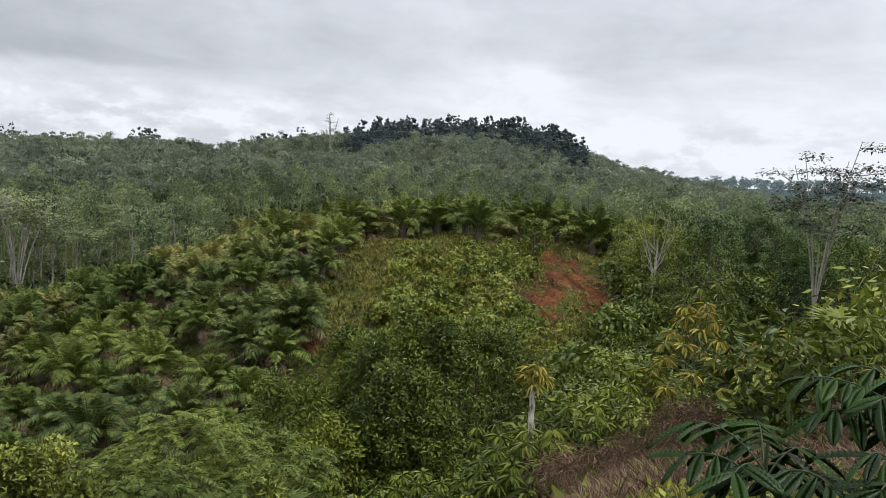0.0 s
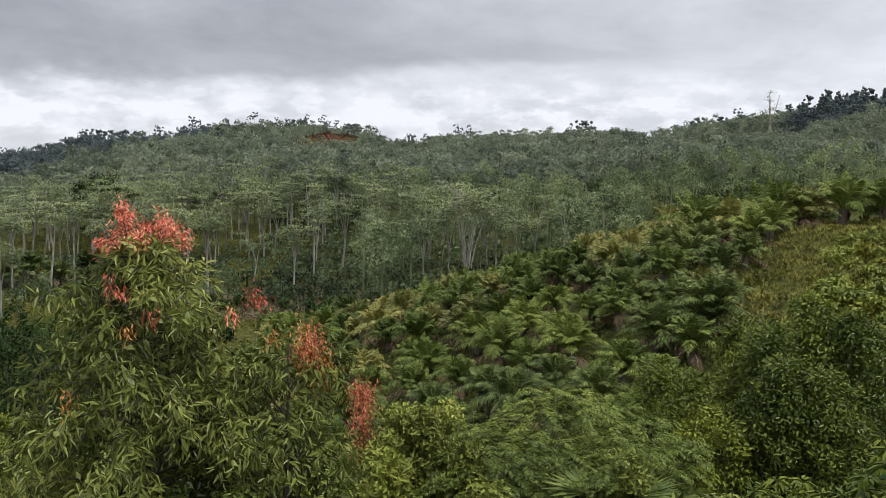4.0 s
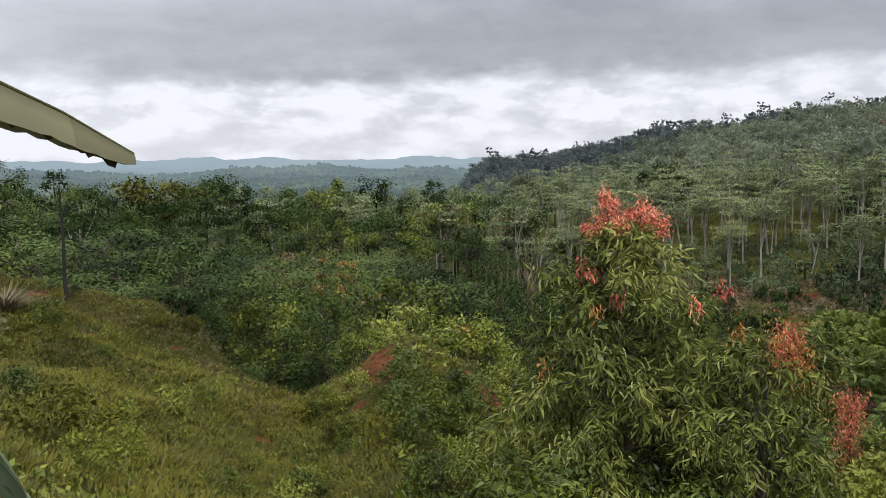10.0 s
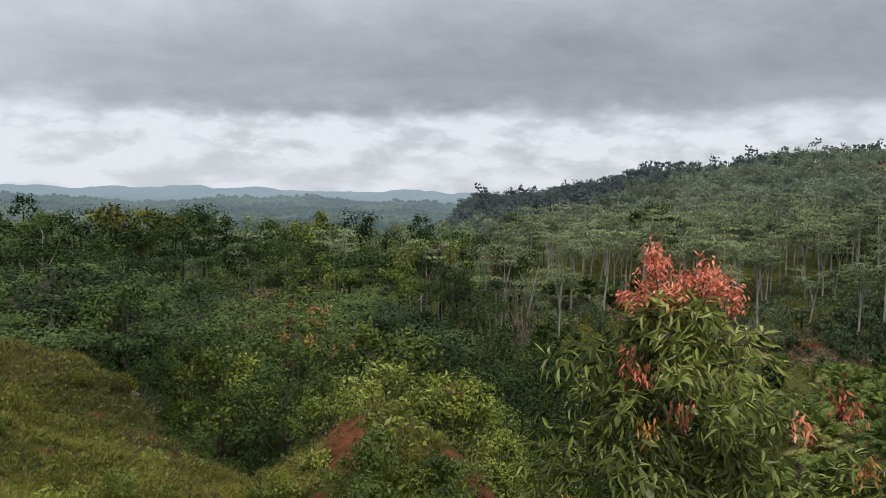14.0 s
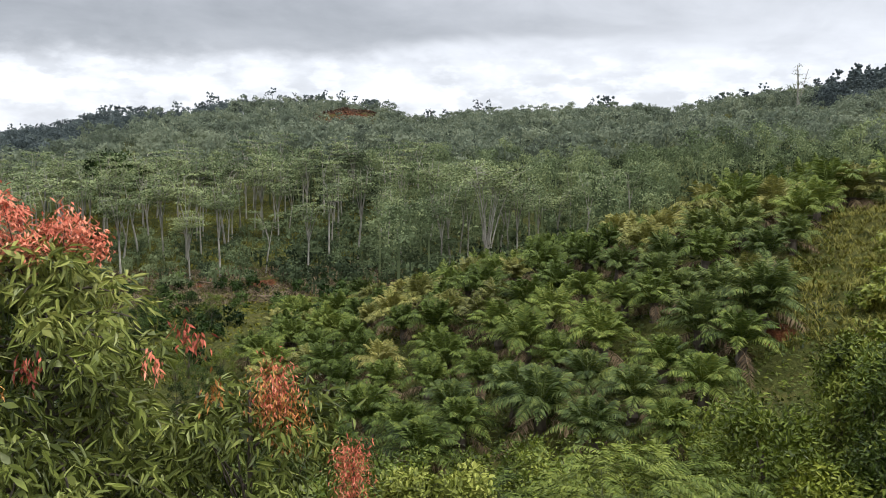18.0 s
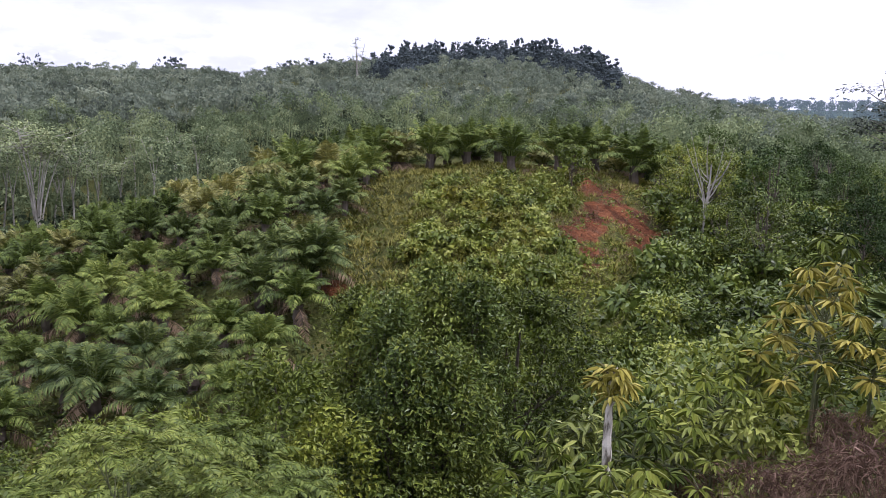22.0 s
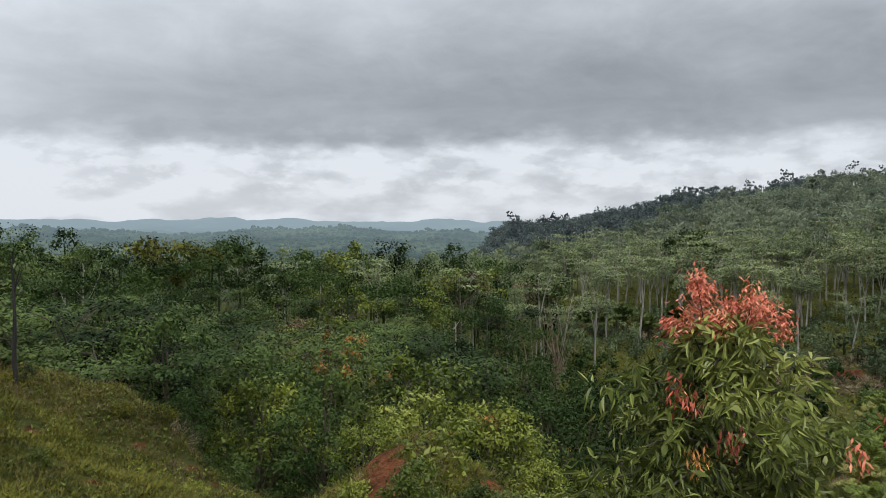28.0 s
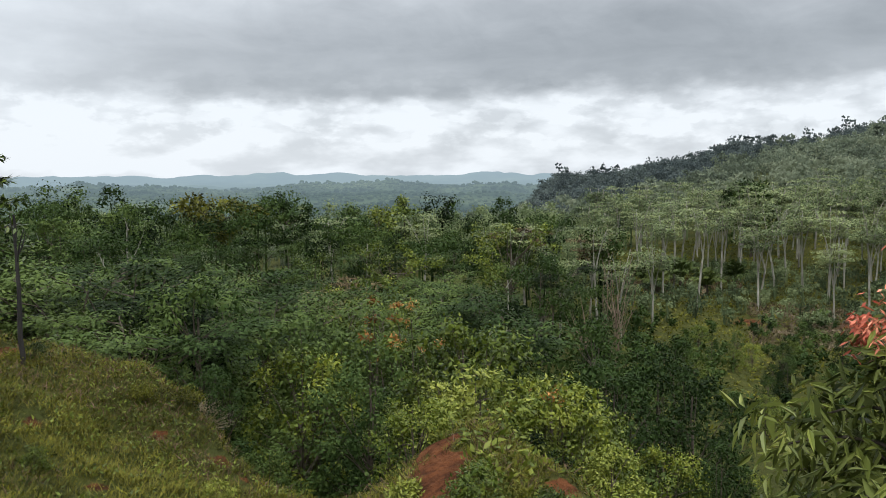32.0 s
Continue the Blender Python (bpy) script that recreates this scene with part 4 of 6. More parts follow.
FAR_V = [far_tree(wrng, s, h, rd, b, 8, 13, 0.95) for s, h, rd, b in (("dome", 9, 4.2, 1.5), ("umbrella", 10, 4.6, 3.6), ("dome", 8, 4.4, 1.0), ("umbrella", 11, 4.4, 4.6), ("dome", 7, 3.8, 0.8), ("column", 11, 3.2, 2.0), ("dome", 10, 3.6, 2.0))]
EMERGENT_V = [ridge_tree(wrng, s, h, rd * 0.8, b, n * 3, 20) for s, h, rd, b, n in (("umbrella", 17, 4.4, 9.5, 6), ("dome", 15, 4.0, 6.0, 7), ("umbrella", 19, 3.4, 13.0, 4), ("column", 16, 3.0, 5.5, 7), ("dome", 18, 3.0, 11.5, 4), ("umbrella", 14, 5.4, 7.5, 8))]
CONIFER_V = [ridge_tree(wrng, "cone", h, rd * 0.85, b, 26, 20) for h, rd, b in ((15, 3.4, 0.5), (13, 3.2, 0.5), (18, 3.2, 1.5))]


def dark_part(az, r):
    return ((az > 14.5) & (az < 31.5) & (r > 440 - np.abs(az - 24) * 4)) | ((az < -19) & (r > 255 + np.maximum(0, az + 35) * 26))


far_all = in_sight(scatter(wrng, -46, 60, 186, 646, 7.2, lambda a, r: ~((a > 2) & (a < 36) & (r < 225)) & ~((np.abs(a + 16.1) < 2.0) & (r > 408) & (r < 512))), 13.0)
left_all = in_sight(scatter(wrng, -84, -46, 182, 420, 7.5), 12.0)
fa, fr = np.degrees(np.arctan2(far_all[:, 0], far_all[:, 1])), np.hypot(far_all[:, 0], far_all[:, 1])
dk = dark_part(fa, fr)
woods("ridge_forest", "mixed forest on the ridge slopes, haze put into its pale green", M_WOODS, np.concatenate([far_all[~dk], left_all]), FAR_V, wrng)
west = dk & (fa < 0)
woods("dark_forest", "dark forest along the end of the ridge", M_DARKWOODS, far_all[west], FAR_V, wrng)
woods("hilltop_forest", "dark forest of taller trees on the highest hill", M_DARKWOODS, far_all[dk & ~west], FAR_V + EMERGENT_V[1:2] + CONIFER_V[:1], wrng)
crest = scatter(wrng, -43, 34, 606, 646, 10.5, lambda a, r: (a > -32) & (a < -12.5) | (np.sin(a * 1.7) + np.sin(a * 0.63 + 1) > 0.35))
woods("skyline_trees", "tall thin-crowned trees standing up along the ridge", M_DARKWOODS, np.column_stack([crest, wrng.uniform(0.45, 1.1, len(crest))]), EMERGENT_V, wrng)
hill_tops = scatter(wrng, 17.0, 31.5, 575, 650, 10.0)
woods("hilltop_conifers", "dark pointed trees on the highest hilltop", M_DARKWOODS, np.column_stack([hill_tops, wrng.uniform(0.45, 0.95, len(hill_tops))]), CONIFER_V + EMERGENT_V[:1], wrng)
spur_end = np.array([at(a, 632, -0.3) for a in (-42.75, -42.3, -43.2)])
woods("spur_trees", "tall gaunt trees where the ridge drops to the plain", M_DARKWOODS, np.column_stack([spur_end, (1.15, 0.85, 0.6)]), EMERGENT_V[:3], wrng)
right_far = in_sight(scatter(wrng, 32, 60, 700, 1040, 16.0), 14.0)
plain = scatter(wrng, -86, -30, 620, 2450, 19.0, lambda a, r: (a < -43) | (r > 800))
plain = in_sight(plain, 14.0)
# these two forests get their haze from the emission in the far material
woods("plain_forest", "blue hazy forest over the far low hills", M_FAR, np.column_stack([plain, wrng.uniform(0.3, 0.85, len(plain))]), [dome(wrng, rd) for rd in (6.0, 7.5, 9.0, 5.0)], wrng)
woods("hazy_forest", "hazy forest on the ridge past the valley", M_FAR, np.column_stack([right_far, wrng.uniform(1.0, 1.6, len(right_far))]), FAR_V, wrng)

VALLEY_V = [far_tree(wrng, s, h, rd, b, 12, 40, 0.34) for s, h, rd, b in (("dome", 10, 3.2, 3.8), ("umbrella", 9.5, 3.6, 5.2), ("column", 11, 2.4, 3.2), ("umbrella", 11, 3.7, 6.5), ("dome", 8, 3.0, 2.5), ("dome", 10, 2.8, 3.5))]

SLOPE_V = [far_tree(wrng, s, h, rd, b, n, 34, 0.42) for s, h, rd, b, n in (("dome", 10, 3.4, 3.0, 8), ("umbrella", 9.5, 3.6, 5.0, 8), ("column", 11, 2.6, 3.2, 8), ("umbrella", 11, 3.8, 6.0, 9), ("dome", 8, 3.2, 2.0, 8))]


def valley(az, r):
    """Where the closed woods between the near slopes and the ridge stand."""
    left = (az < -8 - np.clip((150 - r) * 0.05, 0, 6)) & (r > 62 - np.clip(az + 50, -30, 0) * -0.3)
    clearing = (az > -40) & (az < -9) & (r < 168)
    behind = (az >= -14) & (r > 96 + np.clip(az, 0, 12) * 0.5) & ((az < 6) | (az > 34) | (r > 160))
    pale_stand = (az > -9) & (az < 1) & (r < 121)
    return (left & ~clearing) | (behind & ~pale_stand)


v_all = np.concatenate([scatter(wrng, -84, 60, 58, 186, 5.9, lambda a, r: valley(a, r) & ((r > 95) | (a > -34))), scatter(wrng, -84, -34, 58, 95, 7.4, valley)])
v_all = in_sight(v_all, 11.0)
va, vr = np.degrees(np.arctan2(v_all[:, 0], v_all[:, 1])), np.hypot(v_all[:, 0], v_all[:, 1])
near_v = (vr < 95) & (va < -34)
# past these distances trees take the leaf colour with haze in it
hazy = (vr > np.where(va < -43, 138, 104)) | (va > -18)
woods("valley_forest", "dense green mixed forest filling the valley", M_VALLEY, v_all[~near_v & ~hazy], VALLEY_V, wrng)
woods("slope_forest", "forest on the lower slopes, light haze put into its green", M_SLOPE, v_all[~near_v & hazy], SLOPE_V, wrng)
under = scatter(wrng, -84, 58, 60, 150, 3.6, lambda a, r: ((a < -9) | ((r > 90) & (a > 36))) & ((a < -40) | (a > -9) | (r > 106)) & ((r < 112) | (a > -42)))
under = in_sight(under, 3.0)
UNDER_V = [far_tree(wrng, "dome", 2.6, 1.7, 0.2, 6, 16, 0.36) for _ in range(3)]
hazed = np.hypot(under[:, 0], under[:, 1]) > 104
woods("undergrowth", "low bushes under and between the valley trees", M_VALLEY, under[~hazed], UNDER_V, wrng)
woods("slope_undergrowth", "low bushes under the pale-stemmed trees, haze put into their green", M_SLOPE, under[hazed], UNDER_V, wrng)

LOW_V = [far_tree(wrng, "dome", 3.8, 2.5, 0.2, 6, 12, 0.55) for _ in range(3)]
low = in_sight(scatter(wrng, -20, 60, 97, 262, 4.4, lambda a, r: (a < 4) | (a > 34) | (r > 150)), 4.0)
woods("forest_understorey", "low growth between the forest trunks, haze put into its green", M_SLOPE, low, LOW_V, wrng)
VALLEY_T = [
    broadleaf("valley_tree", "full-crowned green tree in the valley woods", "tree", 300, "dome", 9.5, 3.7, 2.2, 30, 74, 0.85, 0.26, 0.12, M_VALLEY, M_BARK, 0.16, group="valley trees"),
    broadleaf("valley_tree", "dark dense round tree in the valley woods", "tree", 301, "dome", 8.0, 3.5, 1.4, 30, 74, 0.85, 0.24, 0.11, M_DARKLEAF, M_BARK, 0.16, group="valley trees"),
    broadleaf("valley_tree", "light green broad tree in the valley woods", "tree", 302, "umbrella", 9.5, 4.0, 4.2, 28, 74, 0.85, 0.26, 0.12, M_MIDLEAF, M_BARK, 0.15, group="valley trees"),
    broadleaf("valley_tree", "slim upright tree in the valley woods", "tree", 303, "column", 10.5, 2.4, 2.5, 26, 74, 0.75, 0.24, 0.11, M_VALLEY, M_PALEBARK, 0.13, group="valley trees"),
]
for p in v_all[near_v]:
    a, r = math.degrees(math.atan2(p[0], p[1])), math.hypot(p[0], p[1])
    place(VALLEY_T[int(wrng.choice(4, p=(0.48, 0.28, 0.10, 0.14)))], a, r, wrng.uniform(0.6, 1.25))
for o in VALLEY_T:
    away(o)



def plantation_tree(seed, height, forks, leaf_mat=M_PLANTED, bark=M_PALEBARK, name="plantation_tree", label="slender pale-stemmed plantation tree with level layers of fine leaves", group="pale-stemmed trees on the slope", tuft=1.0, fine=1.0):
    """A pale forked stem under a wide crown of level feathery plates."""
    rng = np.random.default_rng(seed)
    root = thing(name, label, "tree", group)
    wood, g = Geo(), Geo()
    knee = np.array([rng.normal() * 0.25, rng.normal() * 0.25, height * rng.uniform(0.34, 0.5)])
    wood.tube(bez((0, 0, -0.4), knee * (0.3, 0.3, 0.5), knee, 5), np.linspace(0.17, 0.12, 5) * fine, 6)
    for k in range(forks):
        a = k * 6.283 / forks + rng.normal() * 0.4
        out = rng.uniform(0.9, 2.4)
        tip = np.array([math.cos(a) * out, math.sin(a) * out, height * rng.uniform(0.82, 0.97)])
        line = bez(knee, knee * (1, 1, 0.5) + tip * (0.25, 0.25, 0.5), tip, 7)
        wood.tube(line, np.linspace(0.10, 0.035, 7) * fine, 5)
        for _ in range(6):
            t = rng.uniform(0.5, 1.0)
            p = np.array([np.interp(t, np.linspace(0, 1, 7), line[:, i]) for i in range(3)])
            b = a + rng.normal() * 1.2
            ln = rng.uniform(0.6, 1.9) * (1.3 - 0.5 * t)
            e = p + np.array([math.cos(b) * ln, math.sin(b) * ln, rng.uniform(0.1, 0.5) * ln])
            wood.tube(bez(p, (p + e) / 2 - (0, 0, 0.08), e, 4), np.linspace(0.035, 0.012, 4), 3)
            n = int(72 * tuft / fine ** 2)
            q, w = rng.uniform(0, 6.283, n), np.sqrt(rng.uniform(0, 1, n)) * rng.uniform(0.8, 1.25) * tuft ** 0.4
            pos = e + np.column_stack([np.cos(q) * w, np.sin(q) * w, rng.normal(size=n) * 0.10 - 0.12 * w])
            g.leaves(pos, np.column_stack([np.cos(q), np.sin(q), rng.normal(size=n) * 0.25 - 0.1]) + rng.normal(size=(n, 3)) * (0.5, 0.5, 0.1), np.array((0, 0, 1.0)) + rng.normal(size=(n, 3)) * 0.22, rng.uniform(0.25, 0.5, n) * fine, 0.18 * fine, 0.15)
    part("trunk", wood.mesh("stem", bark), root)
    part("crown", g.mesh("crown", leaf_mat), root)
    return root


PLANTED = [plantation_tree(320 + k, h, f) for k, (h, f) in enumerate(((13.0, 3), (12.5, 4), (14.0, 5), (13.5, 2), (12.0, 3)))]
for p in scatter(wrng, -41, -9, 112, 186, 6.2):
    a, r = math.degrees(math.atan2(p[0], p[1])), math.hypot(p[0], p[1])
    if wrng.uniform() < (0.5 if r < 140 else 0.85):
        place(PLANTED[int(wrng.integers(5))], a, r, wrng.uniform(0.72, 1.12), lean=2)
for a, r in ((-39, 92), (-40.5, 96), (-43, 88), (-46, 92), (-37, 99), (-44, 101), (-47.5, 104), (-52, 108), (-58, 104), (-61, 112)):
    place(PLANTED[int(wrng.integers(5))], a, r, wrng.uniform(0.75, 0.95), lean=2)
for a, r in ((-8.6, 117), (-8.0, 120), (-7.4, 114), (-4.6, 119), (-4.0, 115), (-2.6, 120), (-1.2, 122), (0.6, 121), (2.2, 126), (3.6, 130), (-9.2, 112), (-5.2, 124), (-3.2, 131), (-6.4, 134), (-0.4, 136), (1.6, 140)):
    place(PLANTED[int(wrng.integers(5))], a, r, wrng.uniform(0.72, 0.95), lean=2)
for o in PLANTED:
    away(o)
RUSTY = plantation_tree(350, 13.0, 4, M_RUST, M_PALEBARK, "rusty_tree", "pale-stemmed tree with thin rust-brown foliage", "rust-brown trees in the valley")
for a, r, top in ((-45.2, 96, -3.4), (-56.9, 74, -6.6), (-41.0, 100, -4.0), (-58.8, 70, -7.2)):
    place(RUSTY, a, r, min(1.1, height_to(a, r, top) / 13.0), lean=2)
away(RUSTY)
LAYERED = [plantation_tree(340 + k, h, f, M_VALLEY, M_BARK, "layered_tree", "dark green tree with level plates of feathery leaves", "layered trees at the gully", 0.9, 0.55) for k, (h, f) in enumerate(((8.0, 4), (9.5, 5), (7.0, 3)))]
for k, (a, r, top) in enumerate(((-67.0, 33, -7.2), (-64.5, 36, -7.6), (-70.0, 38, -5.2), (-72.8, 41, -4.2), (-61.5, 44, -6.2), (-57.5, 52, -6.0), (-51.0, 58, -6.0), (-60.0, 57, -5.2), (-78.2, 46, -1.2), (-80.0, 49, -0.6), (-74.6, 50, -2.0), (-72.0, 60, -2.2), (-70.5, 55, -3.6), (-66.0, 58, -4.0), (-62.5, 66, -4.2))):
    h = min(height_to(a, r, top), 10.5)
    place(LAYERED[k % 3], a, r, h / (8.0, 9.5, 7.0)[k % 3], lean=2)
for k, p in enumerate(scatter(wrng, -84, -42, 44, 98, 9.0)):
    a, r = math.degrees(math.atan2(p[0], p[1])), math.hypot(p[0], p[1])
    place(LAYERED[k % 3], a, r, min(wrng.uniform(6.5, 10.5), height_to(a, r, -2.6)) / (8.0, 9.5, 7.0)[k % 3], lean=3)
for o in LAYERED:
    away(o)


# ------------------------------------------------------------------ single trees in the middle distance
def stands(ob, az, r, turn=0.0):
    p = at(az, r)
    ob.matrix_basis = pose(p[0], p[1], p[2] - 0.05, 0, 0, turn)
    return ob


stands(tiered("pale_tree", "large pale-limbed tree with a thin spreading crown", 400, height_to(-6.1, 112, -1.1), 5.0, 8, M_PLANTED, M_PALEBARK, 9, 0.13, 40, 0.5, gap=0.8), -6.1, 112)
stands(plantation_tree(401, height_to(47.8, 42, 6.0), 7, M_GREYLEAF, M_PALEBARK, "tall_tree", "tall sparse grey-limbed tree with flat dark leaf tufts", "", 0.40, 0.5), 47.8, 42, 40)
stands(tiered("thin_tree", "thin pale tree standing out of the ridge woods", 402, 24, 4.5, 4, M_PLANTED, M_PALEBARK, 5, 0.32, 14, 1.0), 13.7, 420)
stands(broadleaf("round_tree", "dark round-crowned tree among pale stems", "tree", 403, "dome", 13, 5.0, 3.5, 40, 34, 1.7, 0.6, 0.3, M_VALLEY, M_BARK, 0.25), -30.7, 160)
stands(broadleaf("pointed_tree", "dark egg-shaped tree rising over the valley canopy", "tree", 404, "column", 12.5, 2.8, 3, 34, 34, 1.2, 0.55, 0.28, M_DARKLEAF, M_BARK, 0.2), -53.3, 138)
stands(broadleaf("yellow_crowned_tree", "yellow-green tree beside the dark egg-shaped one", "tree", 405, "dome", 10.5, 3.4, 3, 30, 34, 1.3, 0.55, 0.28, M_LIGHTLEAF, M_BARK, 0.2), -54.9, 132)
stands(broadleaf("broad_tree", "broad olive-green tree on the edge of the valley", "tree", 406, "umbrella", 11.5, 5.4, 6, 34, 34, 1.6, 0.6, 0.3, M_OLIVE, M_BARK, 0.25), -65.5, 120)
stands(broadleaf("broad_tree", "spreading green tree on the edge of the valley", "tree", 407, "umbrella", 11.5, 4.6, 6, 34, 34, 1.5, 0.6, 0.3, M_VALLEY, M_BARK, 0.25), -61, 126)


def conifer(az, r, height):
    """A dark tree with level whorls of branches."""
    rng = np.random.default_rng(410)
    root = thing("whorled_tree", "dark conifer-like tree with level layers of branches", "tree")
    wood, g = Geo(), Geo()
    stem(wood, rng, height, 0.2, 0.04, 0.01)
    for k, z in enumerate(np.linspace(height * 0.25, height * 0.97, 11)):
        ln = 3.0 * (1 - z / height) ** 0.7 + 0.35
        for j in range(7):
            b = j * 0.9 + k * 0.5
            e = np.array([math.cos(b) * ln, math.sin(b) * ln, z + 0.15 * ln])
            wood.tube(bez((0, 0, z), (e[0] * 0.5, e[1] * 0.5, z), e, 4), (0.05, 0.04, 0.03, 0.01), 3)
            t = rng.uniform(0.25, 1, 26)[:, None]
            pos = np.array([0, 0, z]) * (1 - t) + e * t + rng.normal(size=(26, 3)) * (0.14, 0.14, 0.05)
            g.leaves(pos, e * (1, 1, 0) + rng.normal(size=(26, 3)) * ln * 0.6, np.array((0, 0, 1.0)) + rng.normal(size=(26, 3)) * 0.2, 0.45, 0.2)
    part("trunk", wood.mesh("stem", M_BARK), root)
    part("crown", g.mesh("crown", M_DARKLEAF), root)
    return stands(root, az, r)


conifer(-76.6, 48, height_to(-76.6, 48, 1.4))


def bare_tree(name, label, seed, az, r, height, radius, mat, twigs=26, r0=0.1):
    rng = np.random.default_rng(seed)
    root = thing(name, label, "tree")
    g = Geo()
    stem(g, rng, height * 0.75, r0, r0 * 0.5, 0.05)
    c = crown_points(rng, "umbrella", twigs, radius, height * 0.45, height)
    limbs(g, rng, c, height * 0.3, height * 0.72, r0 * 0.45)
    part("branchwork", g.mesh("branchwork", mat), root)
    return stands(root, az, r)


bare_tree("bare_tree", "bare pale tree at the edge of the landslip", 420, 37.0, 54, height_to(37, 54, 0.4), 1.5, M_PALEBARK, 18, 0.09)
for d_az, d_r, d_top in ((-39.7, 60, -4.8), (-41.6, 59, -7.4)):
    bare_tree("withered_tree", "withered brown leafless tree in the valley", 430 + d_r, d_az, d_r, height_to(d_az, d_r, d_top), 1.7, M_WITHER, 30, 0.07)


def charred_stem():
    root = thing("charred_trunk", "thin charred dead tree trunk on the grassy slope", "tree trunk")
    rng = np.random.default_rng(440)
    h = height_to(-73.0, 27, -2.0)
    g = Geo()
    stem(g, rng, h, 0.07, 0.028, 0.07, 7, 12)
    part("trunk", g.mesh("trunk", M_CHAR, True), root)
    c = crown_points(rng, "dome", 22, 0.5, h * 0.7, h * 1.02)
    for k in range(3):
        w = Geo()
        limbs(w, rng, c[k:k + 1], h * 0.6, h, 0.03)
        part("limb", w.mesh("limb", M_CHAR), root)
    tagged(part("sprout", clump_leaves(Geo(), rng, c[:6], 5, 0.3, 0.2, 0.09, 0.2, core=0).mesh("sprout", M_DARKLEAF), root, "few green leaves at the top"), kind="stuff")
    stands(root, -73.0, 27)


charred_stem()


# ------------------------------------------------------------------ the tree with red young leaves
def flush(parent, foot, mat, seed, n=46, size=0.30, spread=0.30, hang=0.75, label="drooping coral-red young leaves"):
    """A tuft of limp young leaves at a shoot's end."""
    rng = np.random.default_rng(seed)
    g = Geo()
    a = rng.uniform(0, 6.28, n)
    pos = foot + rng.normal(size=(n, 3)) * (spread * 0.5, spread * 0.5, spread * 0.75)
    way = np.stack([np.cos(a) * 0.5, np.sin(a) * 0.5, -hang * rng.uniform(0.2, 1.2, n)], -1)
    g.leaves(pos, way, np.stack([np.cos(a), np.sin(a), 0.4 + 0 * a], -1) + rng.normal(size=(n, 3)) * 0.4, size * rng.uniform(0.6, 1.15, n), size * 0.26, 0.2)
    return part("young_leaves", g.mesh("young_leaves", mat), parent, label)


def seen_from(az, el, r, origin):
    """A place on a line of sight, relative to a plant's foot."""
    a = radians(az)
    return np.array([math.sin(a) * r, math.cos(a) * r, EYE + r * math.tan(radians(el))]) - origin


def red_tree():
    rng = np.random.default_rng(500)
    az, r = -31.2, 13.0
    root = thing("red_flush_tree", "tree with long drooping leaves and coral-red young shoots", "tree")
    o = at(az, r)
    root.location = o
    h = height_to(-32, r, -5.0)
    wood = Geo()
    stem(wood, rng, h * 0.95, 0.13, 0.03, 0.02, 8, 9)
    sprays = [[], [], []]
    for k in range(84):  # branches that arch out and droop at their ends
        u = (k + 0.5) / 84
        z, ln, b = h * (0.02 + 0.93 * u), 3.1 * (1 - u) ** 0.75 * rng.uniform(0.75, 1.1) + 0.3, k * 2.4 + rng.normal() * 0.3
        way = np.array([math.cos(b), math.sin(b), 0])
        line = bez((0, 0, z), way * ln * 0.55 + (0, 0, z + 0.34 * ln), way * ln + (0, 0, z + 0.12 * ln), 6)
        wood.tube(line, np.linspace(0.028, 0.008, 6), 4)
        for t in np.linspace(0.32, 1.0, max(3, int(ln / 0.36) + 1)):
            sprays[k % 3].append([np.interp(t, np.linspace(0, 1, 6), line[:, i]) for i in range(3)] + rng.normal(size=3) * 0.08)
    part("trunk", wood.mesh("trunk", M_BARK), root)
    for c in sprays:
        g = clump_leaves(Geo(), rng, np.array(c), 34, 0.30, 0.21, 0.046, 0.65, (0, 0, h * 0.4), 0.35, 0.25, 3, True)
        part("foliage", g.mesh("foliage", M_LANCE), root)
    tops = [(-32.9, -3.7), (-32.4, -4.3), (-31.0, -5.0), (-30.0, -4.5), (-29.3, -5.1), (-34.3, -6.2), (-33.4, -5.7), (-32.4, -5.7), (-31.6, -5.9), (-28.4, -5.8), (-30.6, -5.8), (-29.6, -5.9)]
    for k, (ta, te) in enumerate(tops):
        p = seen_from(ta, te, r + rng.normal() * 0.25, o)
        flush(root, p, M_RED, 510 + k, 190, 0.10, 0.14, 0.35)
        twig = Geo().tube(bez((0, 0, h * 0.8), (p[0] * 0.6, p[1] * 0.6, h * 0.9), p, 5), np.linspace(0.02, 0.006, 5), 4)
        part("shoot", twig.mesh("shoot", M_BARK), root)
    for k, (ta, te, m) in enumerate([(-23.6, -10.4, M_RED), (-22.8, -10.9, M_RED), (-22.0, -13.9, M_ORANGE), (-34.4, -9.3, M_RED), (-31.4, -12.0, M_RED), (-33.2, -13.0, M_ORANGE), (-25.2, -12.0, M_RED), (-37.5, -17.5, M_ORANGE), (-33.5, -9.9, M_RED)]):
        p = seen_from(ta, te, r - 2.0, o)
        flush(root, p, m, 540 + k, 40, 0.11, 0.12, 0.9)


red_tree()


